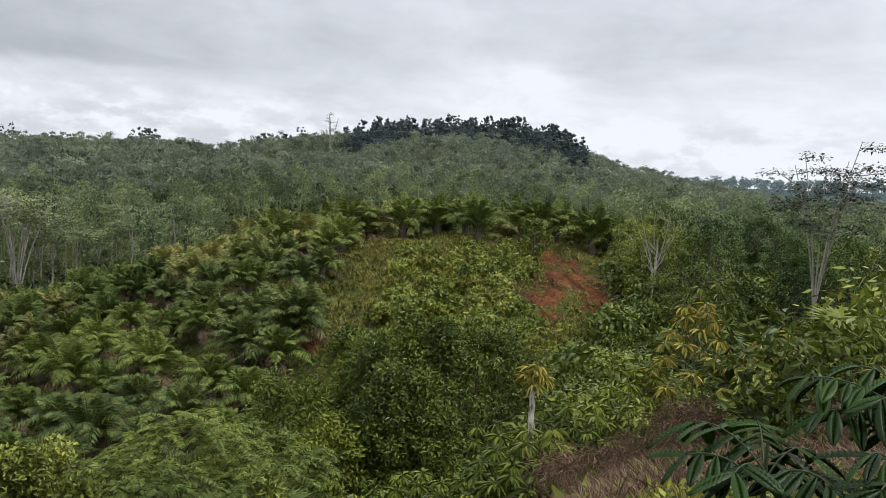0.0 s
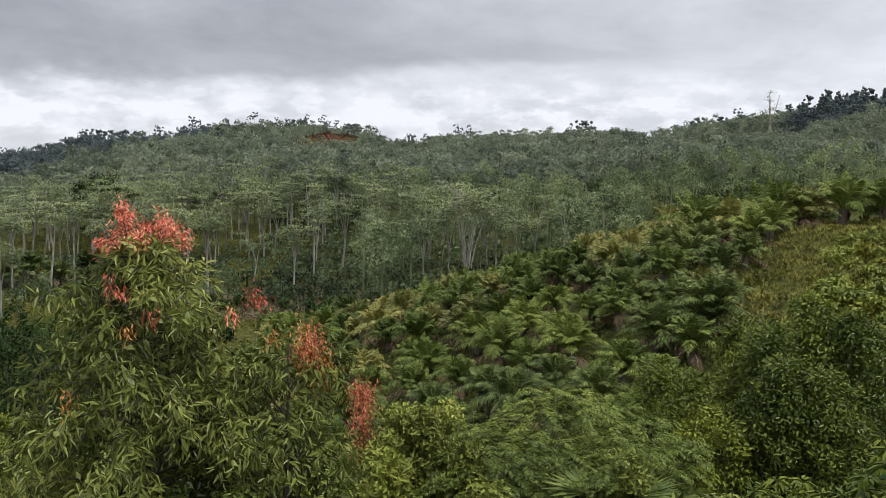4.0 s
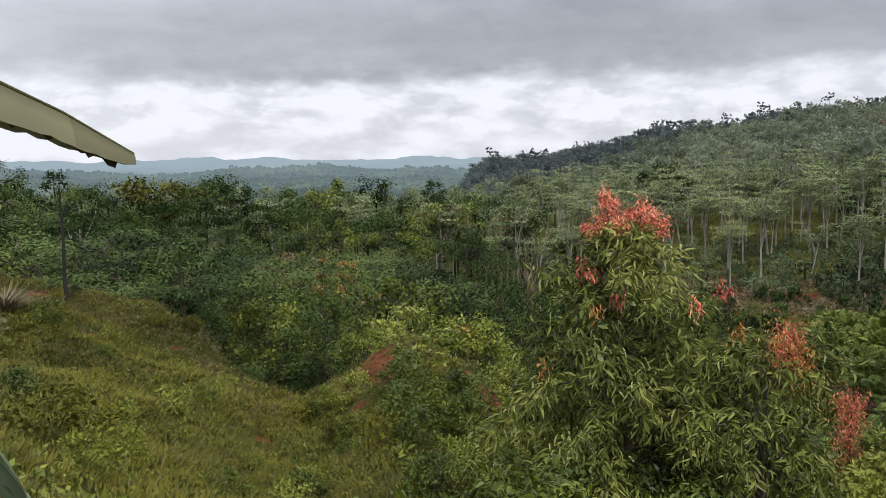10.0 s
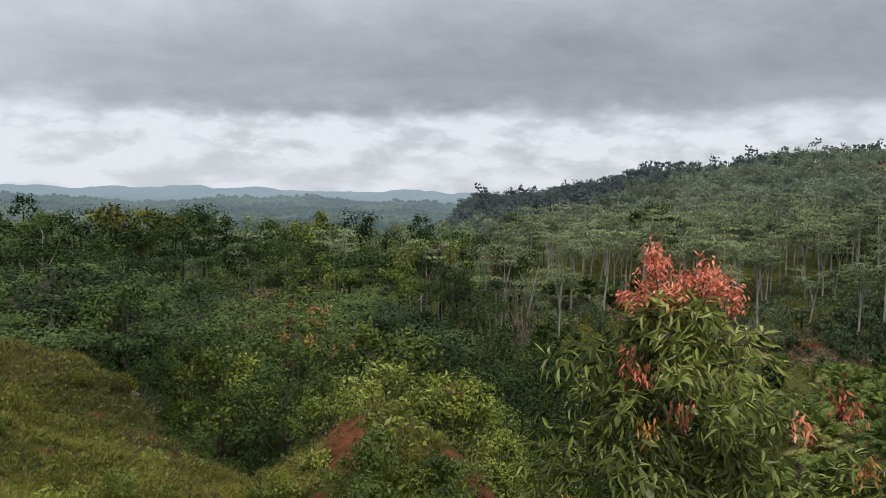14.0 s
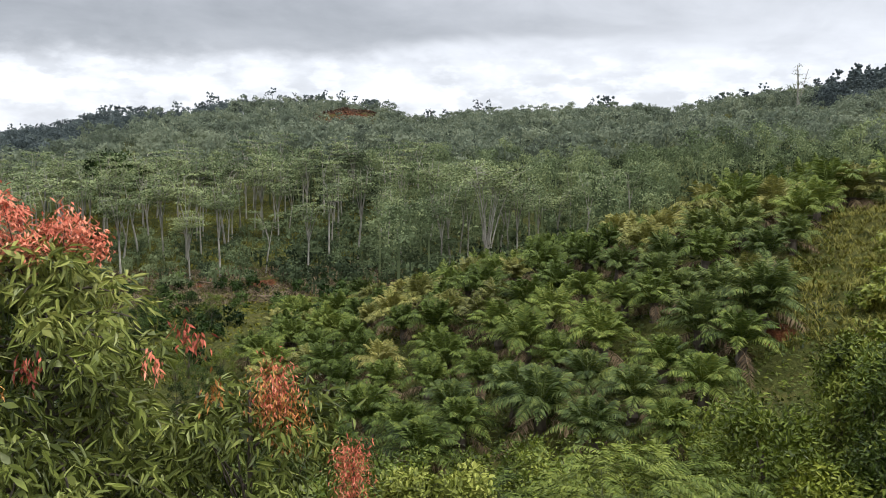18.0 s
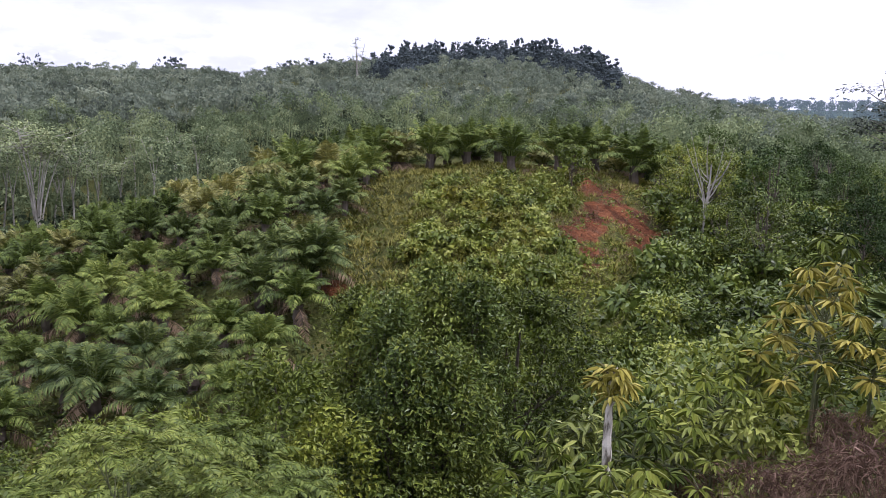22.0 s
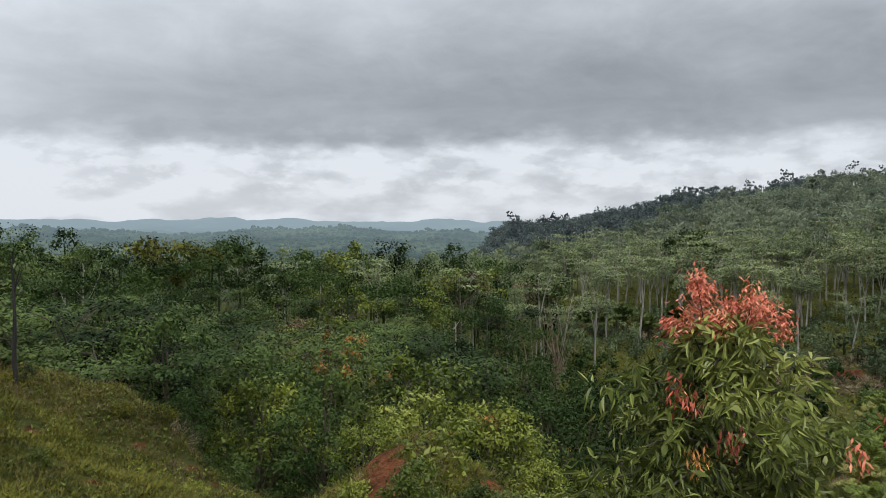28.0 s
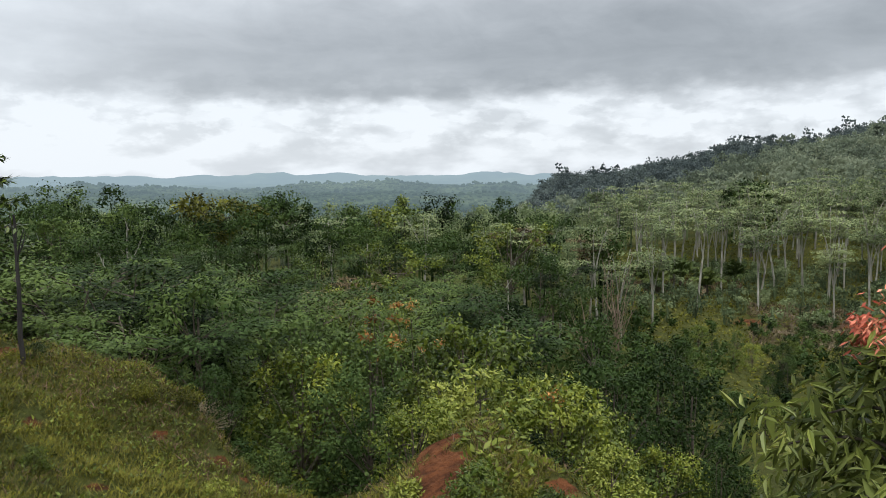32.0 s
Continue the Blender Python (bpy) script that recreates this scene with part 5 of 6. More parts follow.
def lobe_tree():
    """The lower tree beside it with orange shoots."""
    rng = np.random.default_rng(560)
    az, r = -20.5, 12.6
    root = thing("orange_flush_tree", "small tree with drooping leaves and orange young shoots", "tree")
    o = at(az, r)
    root.location = o
    h = height_to(az, r, -14.2)
    wood = Geo()
    stem(wood, rng, h, 0.09, 0.02, 0.04)
    c = crown_points(rng, "dome", 130, 1.75, 0.5, h, 0.45)
    limbs(wood, rng, c[:30], 0.5, h * 0.9, 0.025)
    part("trunk", wood.mesh("trunk", M_BARK), root)
    part("foliage", clump_leaves(Geo(), rng, c, 44, 0.36, 0.20, 0.046, 0.6, (0, 0, h * 0.4), 0.35, 0.25, 3, True).mesh("foliage", M_LANCE), root)
    for k, (ta, te) in enumerate([(-18.8, -13.6), (-18.6, -14.6), (-18.0, -15.5), (-19.0, -15.6), (-17.6, -16.6), (-19.4, -14.4)]):
        flush(root, seen_from(ta, te, r - 0.4, o), M_ORANGE if k > 1 else M_RED, 570 + k, 240, 0.08, 0.24, 0.7, "orange young leaves")


lobe_tree()


def red_sapling():
    root = thing("red_sapling", "slim sapling with crimson young leaves", "sapling")
    r = 12.2
    o = at(-14.3, r)
    root.location = o
    h = height_to(-14.3, r, -18.2)
    part("stem", Geo().tube([(0, 0, -0.2), (0.05, 0, h * 0.5), (0, 0.04, h)], (0.03, 0.022, 0.01), 5).mesh("stem", M_BARK), root)
    for k, (ta, te) in enumerate([(-14.0, -18.3), (-14.8, -18.2), (-14.2, -19.3), (-14.6, -20.4), (-13.9, -21.2), (-14.4, -22.2)]):
        flush(root, seen_from(ta, te, r, o), M_RED if k < 4 else M_ORANGE, 590 + k, 300, 0.07, 0.19, 0.5, "crimson young leaves")


red_sapling()


# ------------------------------------------------------------------ trees on the near slope
def feathery_tree(az, r, top, radius, seed):
    """A light tree of doubly feathered leaves."""
    rng = np.random.default_rng(seed)
    root = thing("feathery_tree", "light green tree with fine feathery leaves", "tree", "feathery trees")
    h = height_to(az, r, top)
    wood, g = Geo(), Geo()
    stem(wood, rng, h * 0.8, 0.06, 0.02, 0.05)
    c = crown_points(rng, "dome", 92, radius, h * 0.35, h - 0.2, 0.45)
    limbs(wood, rng, c[:24], h * 0.25, h * 0.75, 0.02, 4)
    for p in c:
        a = math.atan2(p[1], p[0]) + rng.normal() * 0.6
        for s in range(3):
            frond(g, rng, p + rng.normal(size=3) * 0.1, a + (s - 1) * 0.8, rng.uniform(0.5, 0.85), rng.uniform(0.1, 0.6), 0.45, 20, 0.13, 0.028, 0.006, 0.4, 0.2, 0.25)
    part("trunk", wood.mesh("trunk", M_STALK), root)
    part("crown", g.mesh("crown", M_FEATHER), root)
    stands(root, az, r)


for f_az, f_r, f_top, f_rad, f_s in ((2.2, 13.0, -17.0, 1.35, 600), (-2.4, 12.0, -20.3, 1.1, 601), (6.5, 14.5, -17.2, 1.2, 602), (9.0, 12.5, -19.5, 1.0, 603), (-5.5, 13.5, -19.3, 1.0, 604)):
    feathery_tree(f_az, f_r, f_top, f_rad, f_s)

for k, (y_az, y_r, y_top, y_rad) in enumerate(((-11.2, 12.6, -18.6, 0.75), (-9.2, 12.2, -19.6, 0.7), (-7.4, 12.8, -18.9, 0.75), (-12.6, 11.6, -21.5, 0.7), (-5.4, 11.4, -22.2, 0.7))):
    stands(broadleaf("yellow_bush", "pointed yellow-green bush with small leaves", "bush", 660 + k, "cone", height_to(y_az, y_r, y_top), y_rad, 0.2, 60, 70, 0.24, 0.10, 0.045, M_YELLOWLEAF, M_STALK, 0.04, 0.05, 16, group="yellow-green bushes on the near slope", oval=True), y_az, y_r)

for d_az, d_r, d_top, d_rad, d_n in ((19.6, 18.4, -8.5, 1.5, 130), (16.9, 17.4, -10.6, 1.35, 105), (22.3, 18.0, -9.9, 1.4, 110), (18.2, 16.2, -13.0, 1.3, 90), (21.0, 16.4, -13.6, 1.3, 90)):
    stands(broadleaf("dark_tree", "dense dark green tree with small glossy leaves", "tree", 610 + d_n, "cone", height_to(d_az, d_r, d_top), d_rad, 0.5, d_n, 110, 0.35, 0.105, 0.046, M_DARKLEAF, M_BARK, 0.12, 0.15, 26, fill=0.5, oval=True, tips=True, group="dark trees on the near slope"), d_az, d_r)
h_d2 = height_to(24.5, 19, -10.4)
stands(broadleaf("leafy_tree", "green tree with lighter leaf tips", "tree", 611, "dome", h_d2, 1.8, 0.5, 130, 100, 0.37, 0.115, 0.05, M_MIDLEAF, M_BARK, 0.1, 0.15, 26, oval=True, tips=True), 25.2, 19.5)
h_d3 = height_to(11.0, 16, -14.6)
stands(broadleaf("leafy_tree", "bushy green tree on the near slope", "tree", 612, "dome", h_d3, 1.7, 0.4, 120, 100, 0.37, 0.115, 0.05, M_MIDLEAF, M_BARK, 0.09, 0.15, 24, oval=True, tips=True), 10.5, 16)
h_d4 = height_to(15.2, 17.0, -10.0)
stands(broadleaf("leafy_tree", "green tree with yellow-green crown tips", "tree", 613, "cone", h_d4, 1.3, 0.8, 80, 100, 0.34, 0.12, 0.052, M_LIGHTLEAF, M_BARK, 0.08, 0.1, 20, oval=True), 15.0, 18.6)


def whorl_tree(name, label, az, r, top, crown, seed, mat, bark, heads, size, r0=0.05, fall=0.35, hang_from=0.25, width=0.26, fork=0.75):
    """A thin stem with few branches, each ending in a whorl of big leaves."""
    rng = np.random.default_rng(seed)
    root = thing(name, label, "tree")
    h = height_to(az, r, top)
    wood = Geo()
    if fork > 0.8:  # knotty bark
        z = np.linspace(-0.3, h * 0.95, 26)
        wood.tube(np.column_stack([0.02 * np.sin(z * 2.1), 0.02 * np.cos(z * 1.7), z]) + rng.normal(size=(26, 3)) * (0.006, 0.006, 0), np.linspace(r0, r0 * 0.75, 26) * rng.uniform(0.8, 1.2, 26), 9)
    else:
        stem(wood, rng, h * (fork + 0.05), r0, r0 * 0.6, 0.02)
    g = Geo()
    for k in range(heads):
        a = k * 2.4
        f = k / max(1, heads - 1)
        e = np.array([math.cos(a) * crown * (0.25 + 0.75 * f), math.sin(a) * crown * (0.25 + 0.75 * f), h * (1 - hang_from * f) - 0.1])
        wood.tube(bez((0, 0, h * (fork - (1 - fork) * f)), (e[0] * 0.7, e[1] * 0.7, h * (fork + 0.05 - (1 - fork) * f)), e, 5), np.linspace(min(r0 * 0.45, 0.014), min(r0 * 0.2, 0.006), 5), 4)
        n = 14
        b = np.linspace(0, 6.28, n, endpoint=False) + rng.uniform(0, 1)
        way = np.stack([np.cos(b), np.sin(b), rng.uniform(-fall, 0.35, n)], -1)
        side_lift = np.stack([0 * b, 0 * b, np.ones(n)], -1) + rng.normal(size=(n, 3)) * 0.2
        g.ovals(e + way * 0.04, way, side_lift, size * rng.uniform(0.7, 1.15, n), size * width, 0.35)
    part("trunk", wood.mesh("trunk", bark), root)
    part("crown", g.mesh("crown", mat), root)
    return stands(root, az, r)


whorl_tree("pale_stemmed_tree", "pale bare-stemmed tree with a few yellow-green leaves", 30.2, 11.3, -12.4, 0.24, 620, M_GOLD, M_WHITEBARK, 9, 0.21, 0.062, 0.8, 0.10, fork=0.9)
whorl_tree("yellow_leaved_tree", "thin-stemmed tree with big yellow-green leaves", 42.0, 15, -6.2, 0.9, 621, M_GOLD, M_STALK, 26, 0.25, 0.03, 0.8, 0.5)
whorl_tree("light_leaved_tree", "thin tree with big light green leaves", 42.6, 16.5, -4.6, 0.75, 622, M_LIGHTLEAF, M_STALK, 24, 0.24, 0.03, 0.8, 0.5)
whorl_tree("yellow_leaved_tree", "yellow-leaved thin tree over dry bracken", 48.2, 13.5, -7.6, 0.8, 623, M_GOLD, M_STALK, 22, 0.24, 0.03, 0.9, 0.5)
whorl_tree("light_leaved_tree", "thin tree with drooping light leaves", 53.5, 12, -6.0, 0.75, 624, M_LIGHTLEAF, M_STALK, 22, 0.23, 0.03, 0.9, 0.5)
for k, (s_az, s_r, s_top) in enumerate(((32.0, 12.5, -15.5), (34.5, 13, -15.0), (36.8, 14, -13.0), (28.0, 12, -19.0), (24.0, 11, -22.0), (33.5, 10.5, -19.5), (38.5, 15, -11.5), (45.0, 15.5, -9.5), (20.5, 11.5, -21.5), (26.5, 14, -17.0), (31.4, 10.2, -17.6), (28.9, 10.3, -18.2), (30.4, 9.6, -20.6))):
    whorl_tree("big_leaved_shrub", "shrub with long glossy leaves in whorls", s_az, s_r, s_top, 0.75, 640 + k, (M_MIDLEAF, M_LIGHTLEAF, M_MIDLEAF)[k % 3], M_STALK, 20, 0.22, 0.03, 0.7, 0.55)


def fan_palm(az, r, top, seed):
    """A low palm with pleated fan leaves."""
    rng = np.random.default_rng(seed)
    root = thing("fan_palm", "low palm with pale pleated fan leaves", "palm", "fan palms")
    h = height_to(az, r, top)
    for k in range(6):
        a = k * 1.05 + 0.3
        e = np.array([math.cos(a) * 0.5, math.sin(a) * 0.5, h * rng.uniform(0.7, 0.95)])
        g = Geo().tube(bez((0, 0, 0), (e[0] * 0.2, e[1] * 0.2, e[2] * 0.8), e, 6), np.linspace(0.02, 0.012, 6), 4)
        n = 15
        b = np.linspace(-1.5, 1.5, n)
        out = np.array([math.cos(a), math.sin(a), 0.35])
        side = np.array([-math.sin(a), math.cos(a), 0])
        way = np.outer(np.cos(b), out) + np.outer(np.sin(b), side) + np.outer(0.5 - np.abs(b) * 0.2, (0, 0, 1.0)) * 0.6
        g.leaves(np.repeat(e[None], n, 0), way, np.outer(np.ones(n), (0, 0, 1.0)) + np.outer(np.cos(b), -out) * 0.4, 0.75 * rng.uniform(0.85, 1.05, n), 0.13, 0.2)
        part("fan_leaf", g.mesh("fan_leaf", M_PALMDARK), root)
    stands(root, az, r)


fan_palm(47.2, 17, -7.2, 650)
fan_palm(53.0, 15, -6.0, 651)
fan_palm(6.8, 11.0, -24.0, 652)
for y_az, y_r, y_top, y_rad in ((-10.4, 13, -19.6, 0.75), (-7.6, 13.3, -19.6, 0.6), (-12.0, 11, -23.5, 0.7), (8.2, 11.5, -22.5, 0.6), (-3.6, 10.5, -25.5, 0.7)):
    stands(broadleaf("yellow_green_shrub", "upright yellow-green shrub with dense small leaves", "shrub", 660 + int(y_r * 10), "cone", height_to(y_az, y_r, y_top), y_rad, 0.2, 34, 60, 0.3, 0.12, 0.05, M_YELLOWLEAF if y_az > -5 else M_LIGHTLEAF, M_STALK, 0.03, 0.0, 20, oval=True, group="yellow-green shrubs"), y_az, y_r)


# ------------------------------------------------------------------ shrubs and bushes
def shrub(label, seed, height, radius, length, width, mat, clumps=17, per=56, droop=0.1, shape="dome", group="shrubs on the near slopes"):
    return broadleaf("shrub", label, "shrub", seed, shape, height, radius, 0.15, clumps, per, radius * 0.42, length, width, mat, M_STALK, 0.025, droop, 12, group=group, oval=True)


SHRUBS = {
    "mid": shrub("green leafy shrub on the slope", 700, 1.6, 0.95, 0.17, 0.075, M_MIDLEAF),
    "dark": shrub("dark glossy-leaved shrub on the slope", 701, 1.8, 1.0, 0.16, 0.075, M_DARKLEAF),
    "light": shrub("light green shrub on the slope", 702, 1.4, 0.9, 0.18, 0.075, M_LIGHTLEAF),
    "olive": shrub("olive weedy bush on the slope", 703, 1.0, 0.9, 0.13, 0.05, M_OLIVE, 16, 50),
    "yellow": shrub("yellowing shrub on the slope", 704, 1.3, 0.8, 0.17, 0.07, M_YELLOWLEAF, 13, 46),
    "lance": shrub("shrub with narrow drooping leaves", 705, 1.9, 1.0, 0.24, 0.06, M_LANCE, 16, 50, 0.6),
    "dry": shrub("withered brown bracken bush", 706, 0.9, 0.8, 0.17, 0.014, M_DRYGRASS, 22, 70, 0.3),
    "fern": shrub("low light green weed with broad leaves", 707, 0.8, 0.7, 0.22, 0.1, M_LIGHTLEAF, 10, 30, 0.1),
}
def on_spur(a, r):
    return r < np.interp(a, BROW[:, 0], BROW[:, 2]) + 1.2


srng = np.random.default_rng(71)
KEEP_OFF = [(-31.2, 13.0, 0.5), (19.3, 18, 1.2), (-20.5, 12.6, 0.9), (30.2, 9.9, 1.3), (30.2, 8.0, 0.9)]


def strew(az0, az1, r0, r1, gap, kinds, weights, scale, test=None):
    for p in scatter(srng, az0, az1, r0, r1, gap, test):
        a, r = math.degrees(math.atan2(p[0], p[1])), math.hypot(p[0], p[1])
        if any(math.hypot(p[0] - math.sin(radians(ka)) * kr, p[1] - math.cos(radians(ka)) * kr) < kd for ka, kr, kd in KEEP_OFF):
            continue
        place(SHRUBS[str(srng.choice(kinds, p=weights))], a, r, srng.uniform(*scale), lean=6)


def thicket(name, label, mat, az0, az1, r0, r1, gap, height, radius, length, width, seed, test=None, clumps=13, per=58):
    """Bushes past counting, joined."""
    rng = np.random.default_rng(seed)
    kinds = []
    for _ in range(3):
        c = crown_points(rng, "dome", clumps, radius, 0.1, height)
        kinds.append(clump_leaves(Geo(), rng, c, per, radius * 0.45, length, width, 0.1, (0, 0, height / 2), core=0 if length < 0.25 else 8).array())
    pts = scatter(rng, az0, az1, r0, r1, gap, test)
    woods(name, label, mat, np.column_stack([pts, rng.uniform(0.55, 1.2, len(pts))]), kinds, rng)


# the near slope below the standpoint
strew(-42, 34, 7.5, 17, 1.5, ["mid", "dark", "light", "olive", "yellow", "lance"], [0.28, 0.16, 0.2, 0.12, 0.1, 0.14], (0.55, 1.05))
thicket("green_thicket", "green bushes down the slope", M_MIDLEAF, -40, 40, 17, 36, 2.6, 2.0, 1.2, 0.2, 0.09, 711)
thicket("dark_thicket", "dark bushes down the slope", M_DARKLEAF, -40, 40, 17, 36, 3.4, 2.3, 1.3, 0.2, 0.09, 712)
thicket("light_thicket", "light green bushes down the slope", M_LIGHTLEAF, -40, 40, 17, 36, 4.2, 1.8, 1.1, 0.2, 0.09, 713)
# the slope on the right with dry bracken
strew(33, 60, 6.5, 15, 1.5, ["dry", "mid", "yellow", "olive", "light"], [0.60, 0.14, 0.10, 0.08, 0.08], (0.5, 0.95))
thicket("right_thicket", "green bushes on the slope below the tall tree", M_MIDLEAF, 34, 60, 15, 50, 3.0, 2.6, 1.6, 0.22, 0.09, 714, None, 16, 60)
thicket("right_dark_thicket", "dark bushes on the slope below the tall tree", M_DARKLEAF, 34, 60, 16, 50, 3.4, 2.8, 1.7, 0.22, 0.09, 715, None, 16, 60)
# weeds on the cleared face of the hill


def clearing_part(a, r):
    return (a > 19.0 - (66 - r) * 0.13) & (a < 29.5) & (r < 64.5)


thicket("clearing_weeds", "knee-high light green weeds on the cleared hillside", M_LIGHTLEAF, 11, 31, 43, 66, 1.6, 0.9, 0.75, 0.26, 0.11, 716, clearing_part, 7, 28)
thicket("clearing_bushes", "green bushes on the cleared hillside", M_MIDLEAF, 12, 31, 42, 65, 3.2, 1.3, 0.95, 0.34, 0.15, 717, clearing_part, 8, 24)
thicket("clearing_brush", "olive brush on the cleared hillside", M_OLIVE, 12, 31, 42, 67, 3.4, 1.0, 0.9, 0.3, 0.1, 718, clearing_part, 8, 24)


def beside_slip(a, r):
    return (a > 34.5) | ((a > 29.0) & (r < 38)) | ((a > 24) & (r < 38))


thicket("slip_bushes", "green bushes beside the landslip", M_MIDLEAF, 23, 45, 34, 66, 2.5, 2.4, 1.4, 0.36, 0.16, 719, beside_slip)
thicket("slip_dark_bushes", "dark bushes beside the landslip", M_DARKLEAF, 23, 45, 34, 66, 2.8, 2.6, 1.5, 0.36, 0.16, 720, beside_slip)
thicket("slip_foot_bushes", "low green bushes below the landslip", M_MIDLEAF, 23, 37, 36, 47, 2.2, 1.0, 0.9, 0.2, 0.09, 723, lambda a, r: (a < 28.4) | (a > 33.6))
stands(broadleaf("slip_tree", "small green tree standing in the landslip", "tree", 725, "dome", 3.4, 1.2, 0.4, 20, 40, 0.5, 0.26, 0.12, M_MIDLEAF, M_BARK, 0.06), 28.4, 62)
thicket("valley_floor_bushes", "low bushes on the valley clearing", M_VALLEY, -42, -9, 64, 108, 5.0, 1.6, 1.3, 0.4, 0.18, 722, None, 7, 24)
# the grassy slope and its bushes
strew(-56, -38, 15, 22, 2.0, ["light", "mid", "yellow", "olive"], [0.35, 0.25, 0.15, 0.25], (0.35, 0.75))
strew(-84, -53, 9, 29, 2.3, ["olive", "mid", "light", "dark", "fern"], [0.35, 0.2, 0.2, 0.1, 0.15], (0.2, 0.5), on_spur)
strew(-51, -40, 11, 21, 1.25, ["dark", "mid", "lance", "light"], [0.42, 0.34, 0.14, 0.10], (0.32, 0.62))
strew(-82, -68, 10.5, 15, 1.7, ["olive", "mid", "dark"], [0.45, 0.35, 0.2], (0.5, 0.85), lambda a, r: np.abs(a + 75) < 5)
strew(-58, -40, 8, 23, 2.0, ["fern", "light", "olive", "mid"], [0.35, 0.2, 0.25, 0.2], (0.3, 0.6))
for o in SHRUBS.values():
    away(o)

BUSHES = [
    broadleaf("big_bush", "large rounded green bush in the gully", "bush", 730, "dome", 5.2, 2.4, 0.5, 44, 74, 0.60, 0.16, 0.072, M_MIDLEAF, M_BARK, 0.1, 0.15, 20, group="bushes in the gully"),
    broadleaf("big_bush", "large dark glossy bush in the gully", "bush", 731, "dome", 5.6, 2.3, 0.5, 44, 74, 0.60, 0.16, 0.072, M_VALLEY, M_BARK, 0.1, 0.2, 20, group="bushes in the gully"),
    broadleaf("big_bush", "tall green bush with hanging leaves in the gully", "bush", 732, "column", 6.2, 2.2, 0.5, 44, 74, 0.60, 0.18, 0.065, M_VALLEY, M_BARK, 0.1, 0.5, 20, group="bushes in the gully"),
]
BUSHES.append(broadleaf("big_bush", "light yellow-green rounded bush in the gully", "bush", 733, "dome", 5.0, 2.4, 0.5, 44, 74, 0.60, 0.19, 0.085, M_LIGHTLEAF, M_BARK, 0.1, 0.15, 20, group="bushes in the gully"))
brng = np.random.default_rng(75)
for b_az, b_r, b_k, b_s in ((-48.6, 29.5, 3, 0.95), (-50.6, 31, 3, 0.85), (-46.4, 28.5, 1, 0.62), (-44.6, 28, 1, 0.5), (-45.2, 33, 3, 1.0), (-42.6, 31, 3, 0.8), (-52.2, 34, 3, 0.9), (-47.2, 36, 1, 1.1), (-41.0, 29, 3, 0.6), (-54.0, 30, 1, 0.7)):
    place(BUSHES[b_k], b_az, b_r, b_s)
for p in scatter(brng, -84, -34, 29, 62, 4.3, lambda a, r: r > np.interp(a, BROW[:, 0], BROW[:, 2]) + 3.0):
    a, r = math.degrees(math.atan2(p[0], p[1])), math.hypot(p[0], p[1])
    sunny = 0.6 if -55 < a < -40 and r < 48 else 0.10
    place(BUSHES[int(brng.choice(3, p=(sunny, (1 - sunny) * 0.55, (1 - sunny) * 0.45)))], a, r, brng.uniform(0.75, 1.35) if r < 46 else brng.uniform(0.8, 1.5))
for p in scatter(brng, -68, -50.5, 26, 34, 2.4, lambda a, r: (r > np.interp(a, BROW[:, 0], BROW[:, 2]) + 1.5) & (r < np.interp(a, BROW[:, 0], BROW[:, 2]) + 5)):
    a, r = math.degrees(math.atan2(p[0], p[1])), math.hypot(p[0], p[1])
    place(BUSHES[int(brng.choice(3, p=(0.1, 0.65, 0.25)))], a, r, brng.uniform(0.4, 0.7))
for p in scatter(brng, -36, -24, 30, 92, 4.0):
    a, r = math.degrees(math.atan2(p[0], p[1])), math.hypot(p[0], p[1])
    place(BUSHES[int(brng.choice(3))], a, r, brng.uniform(0.35, 0.6))
for p in scatter(brng, 35, 60, 48, 96, 4.6, lambda a, r: ~((a > 35) & (a < 43) & (r > 64) & (r < 84))):
    a, r = math.degrees(math.atan2(p[0], p[1])), math.hypot(p[0], p[1])
    place(BUSHES[int(brng.choice(3, p=(0.25, 0.45, 0.3)))], a, r, brng.uniform(0.8, 1.25))
for o in BUSHES:
    away(o)


# ------------------------------------------------------------------ low cover
def cover(name, label, mat, az0, az1, r0, r1, n, length, width, up, seed, test=None, kind="plants", bare=0.35):
    """Leaves and blades close to the ground, past counting."""
    rng = np.random.default_rng(seed)
    a = np.radians(rng.uniform(az0, az1, n))
    r = np.sqrt(rng.uniform(r0 ** 2, r1 ** 2, n))
    x, y = np.sin(a) * r, np.cos(a) * r
    ok = bareness(x, y) + rng.uniform(-0.25, 0.25, n) < bare
    if test is not None:
        ok &= test(np.degrees(a), r)
    x, y = x[ok], y[ok]
    m = len(x)
    pos = np.column_stack([x, y, ground_z(x, y) + rng.uniform(-0.02, 0.25, m) * (1 - up)])
    way = np.column_stack([rng.normal(size=(m, 2)) * (1.1 - up), rng.uniform(0.1, 0.5, m) + up])
    face = np.column_stack([rng.normal(size=(m, 2)) * (0.4 + up), np.full(m, 1.0 - up * 0.8)])
    s = rng.uniform(0.5, 1.2, m)
    g = Geo().leaves(pos, way, face, length * s, width * s, 0.3)
    return tagged(new(name, g.mesh(name, mat)), label, kind, kind="stuff")


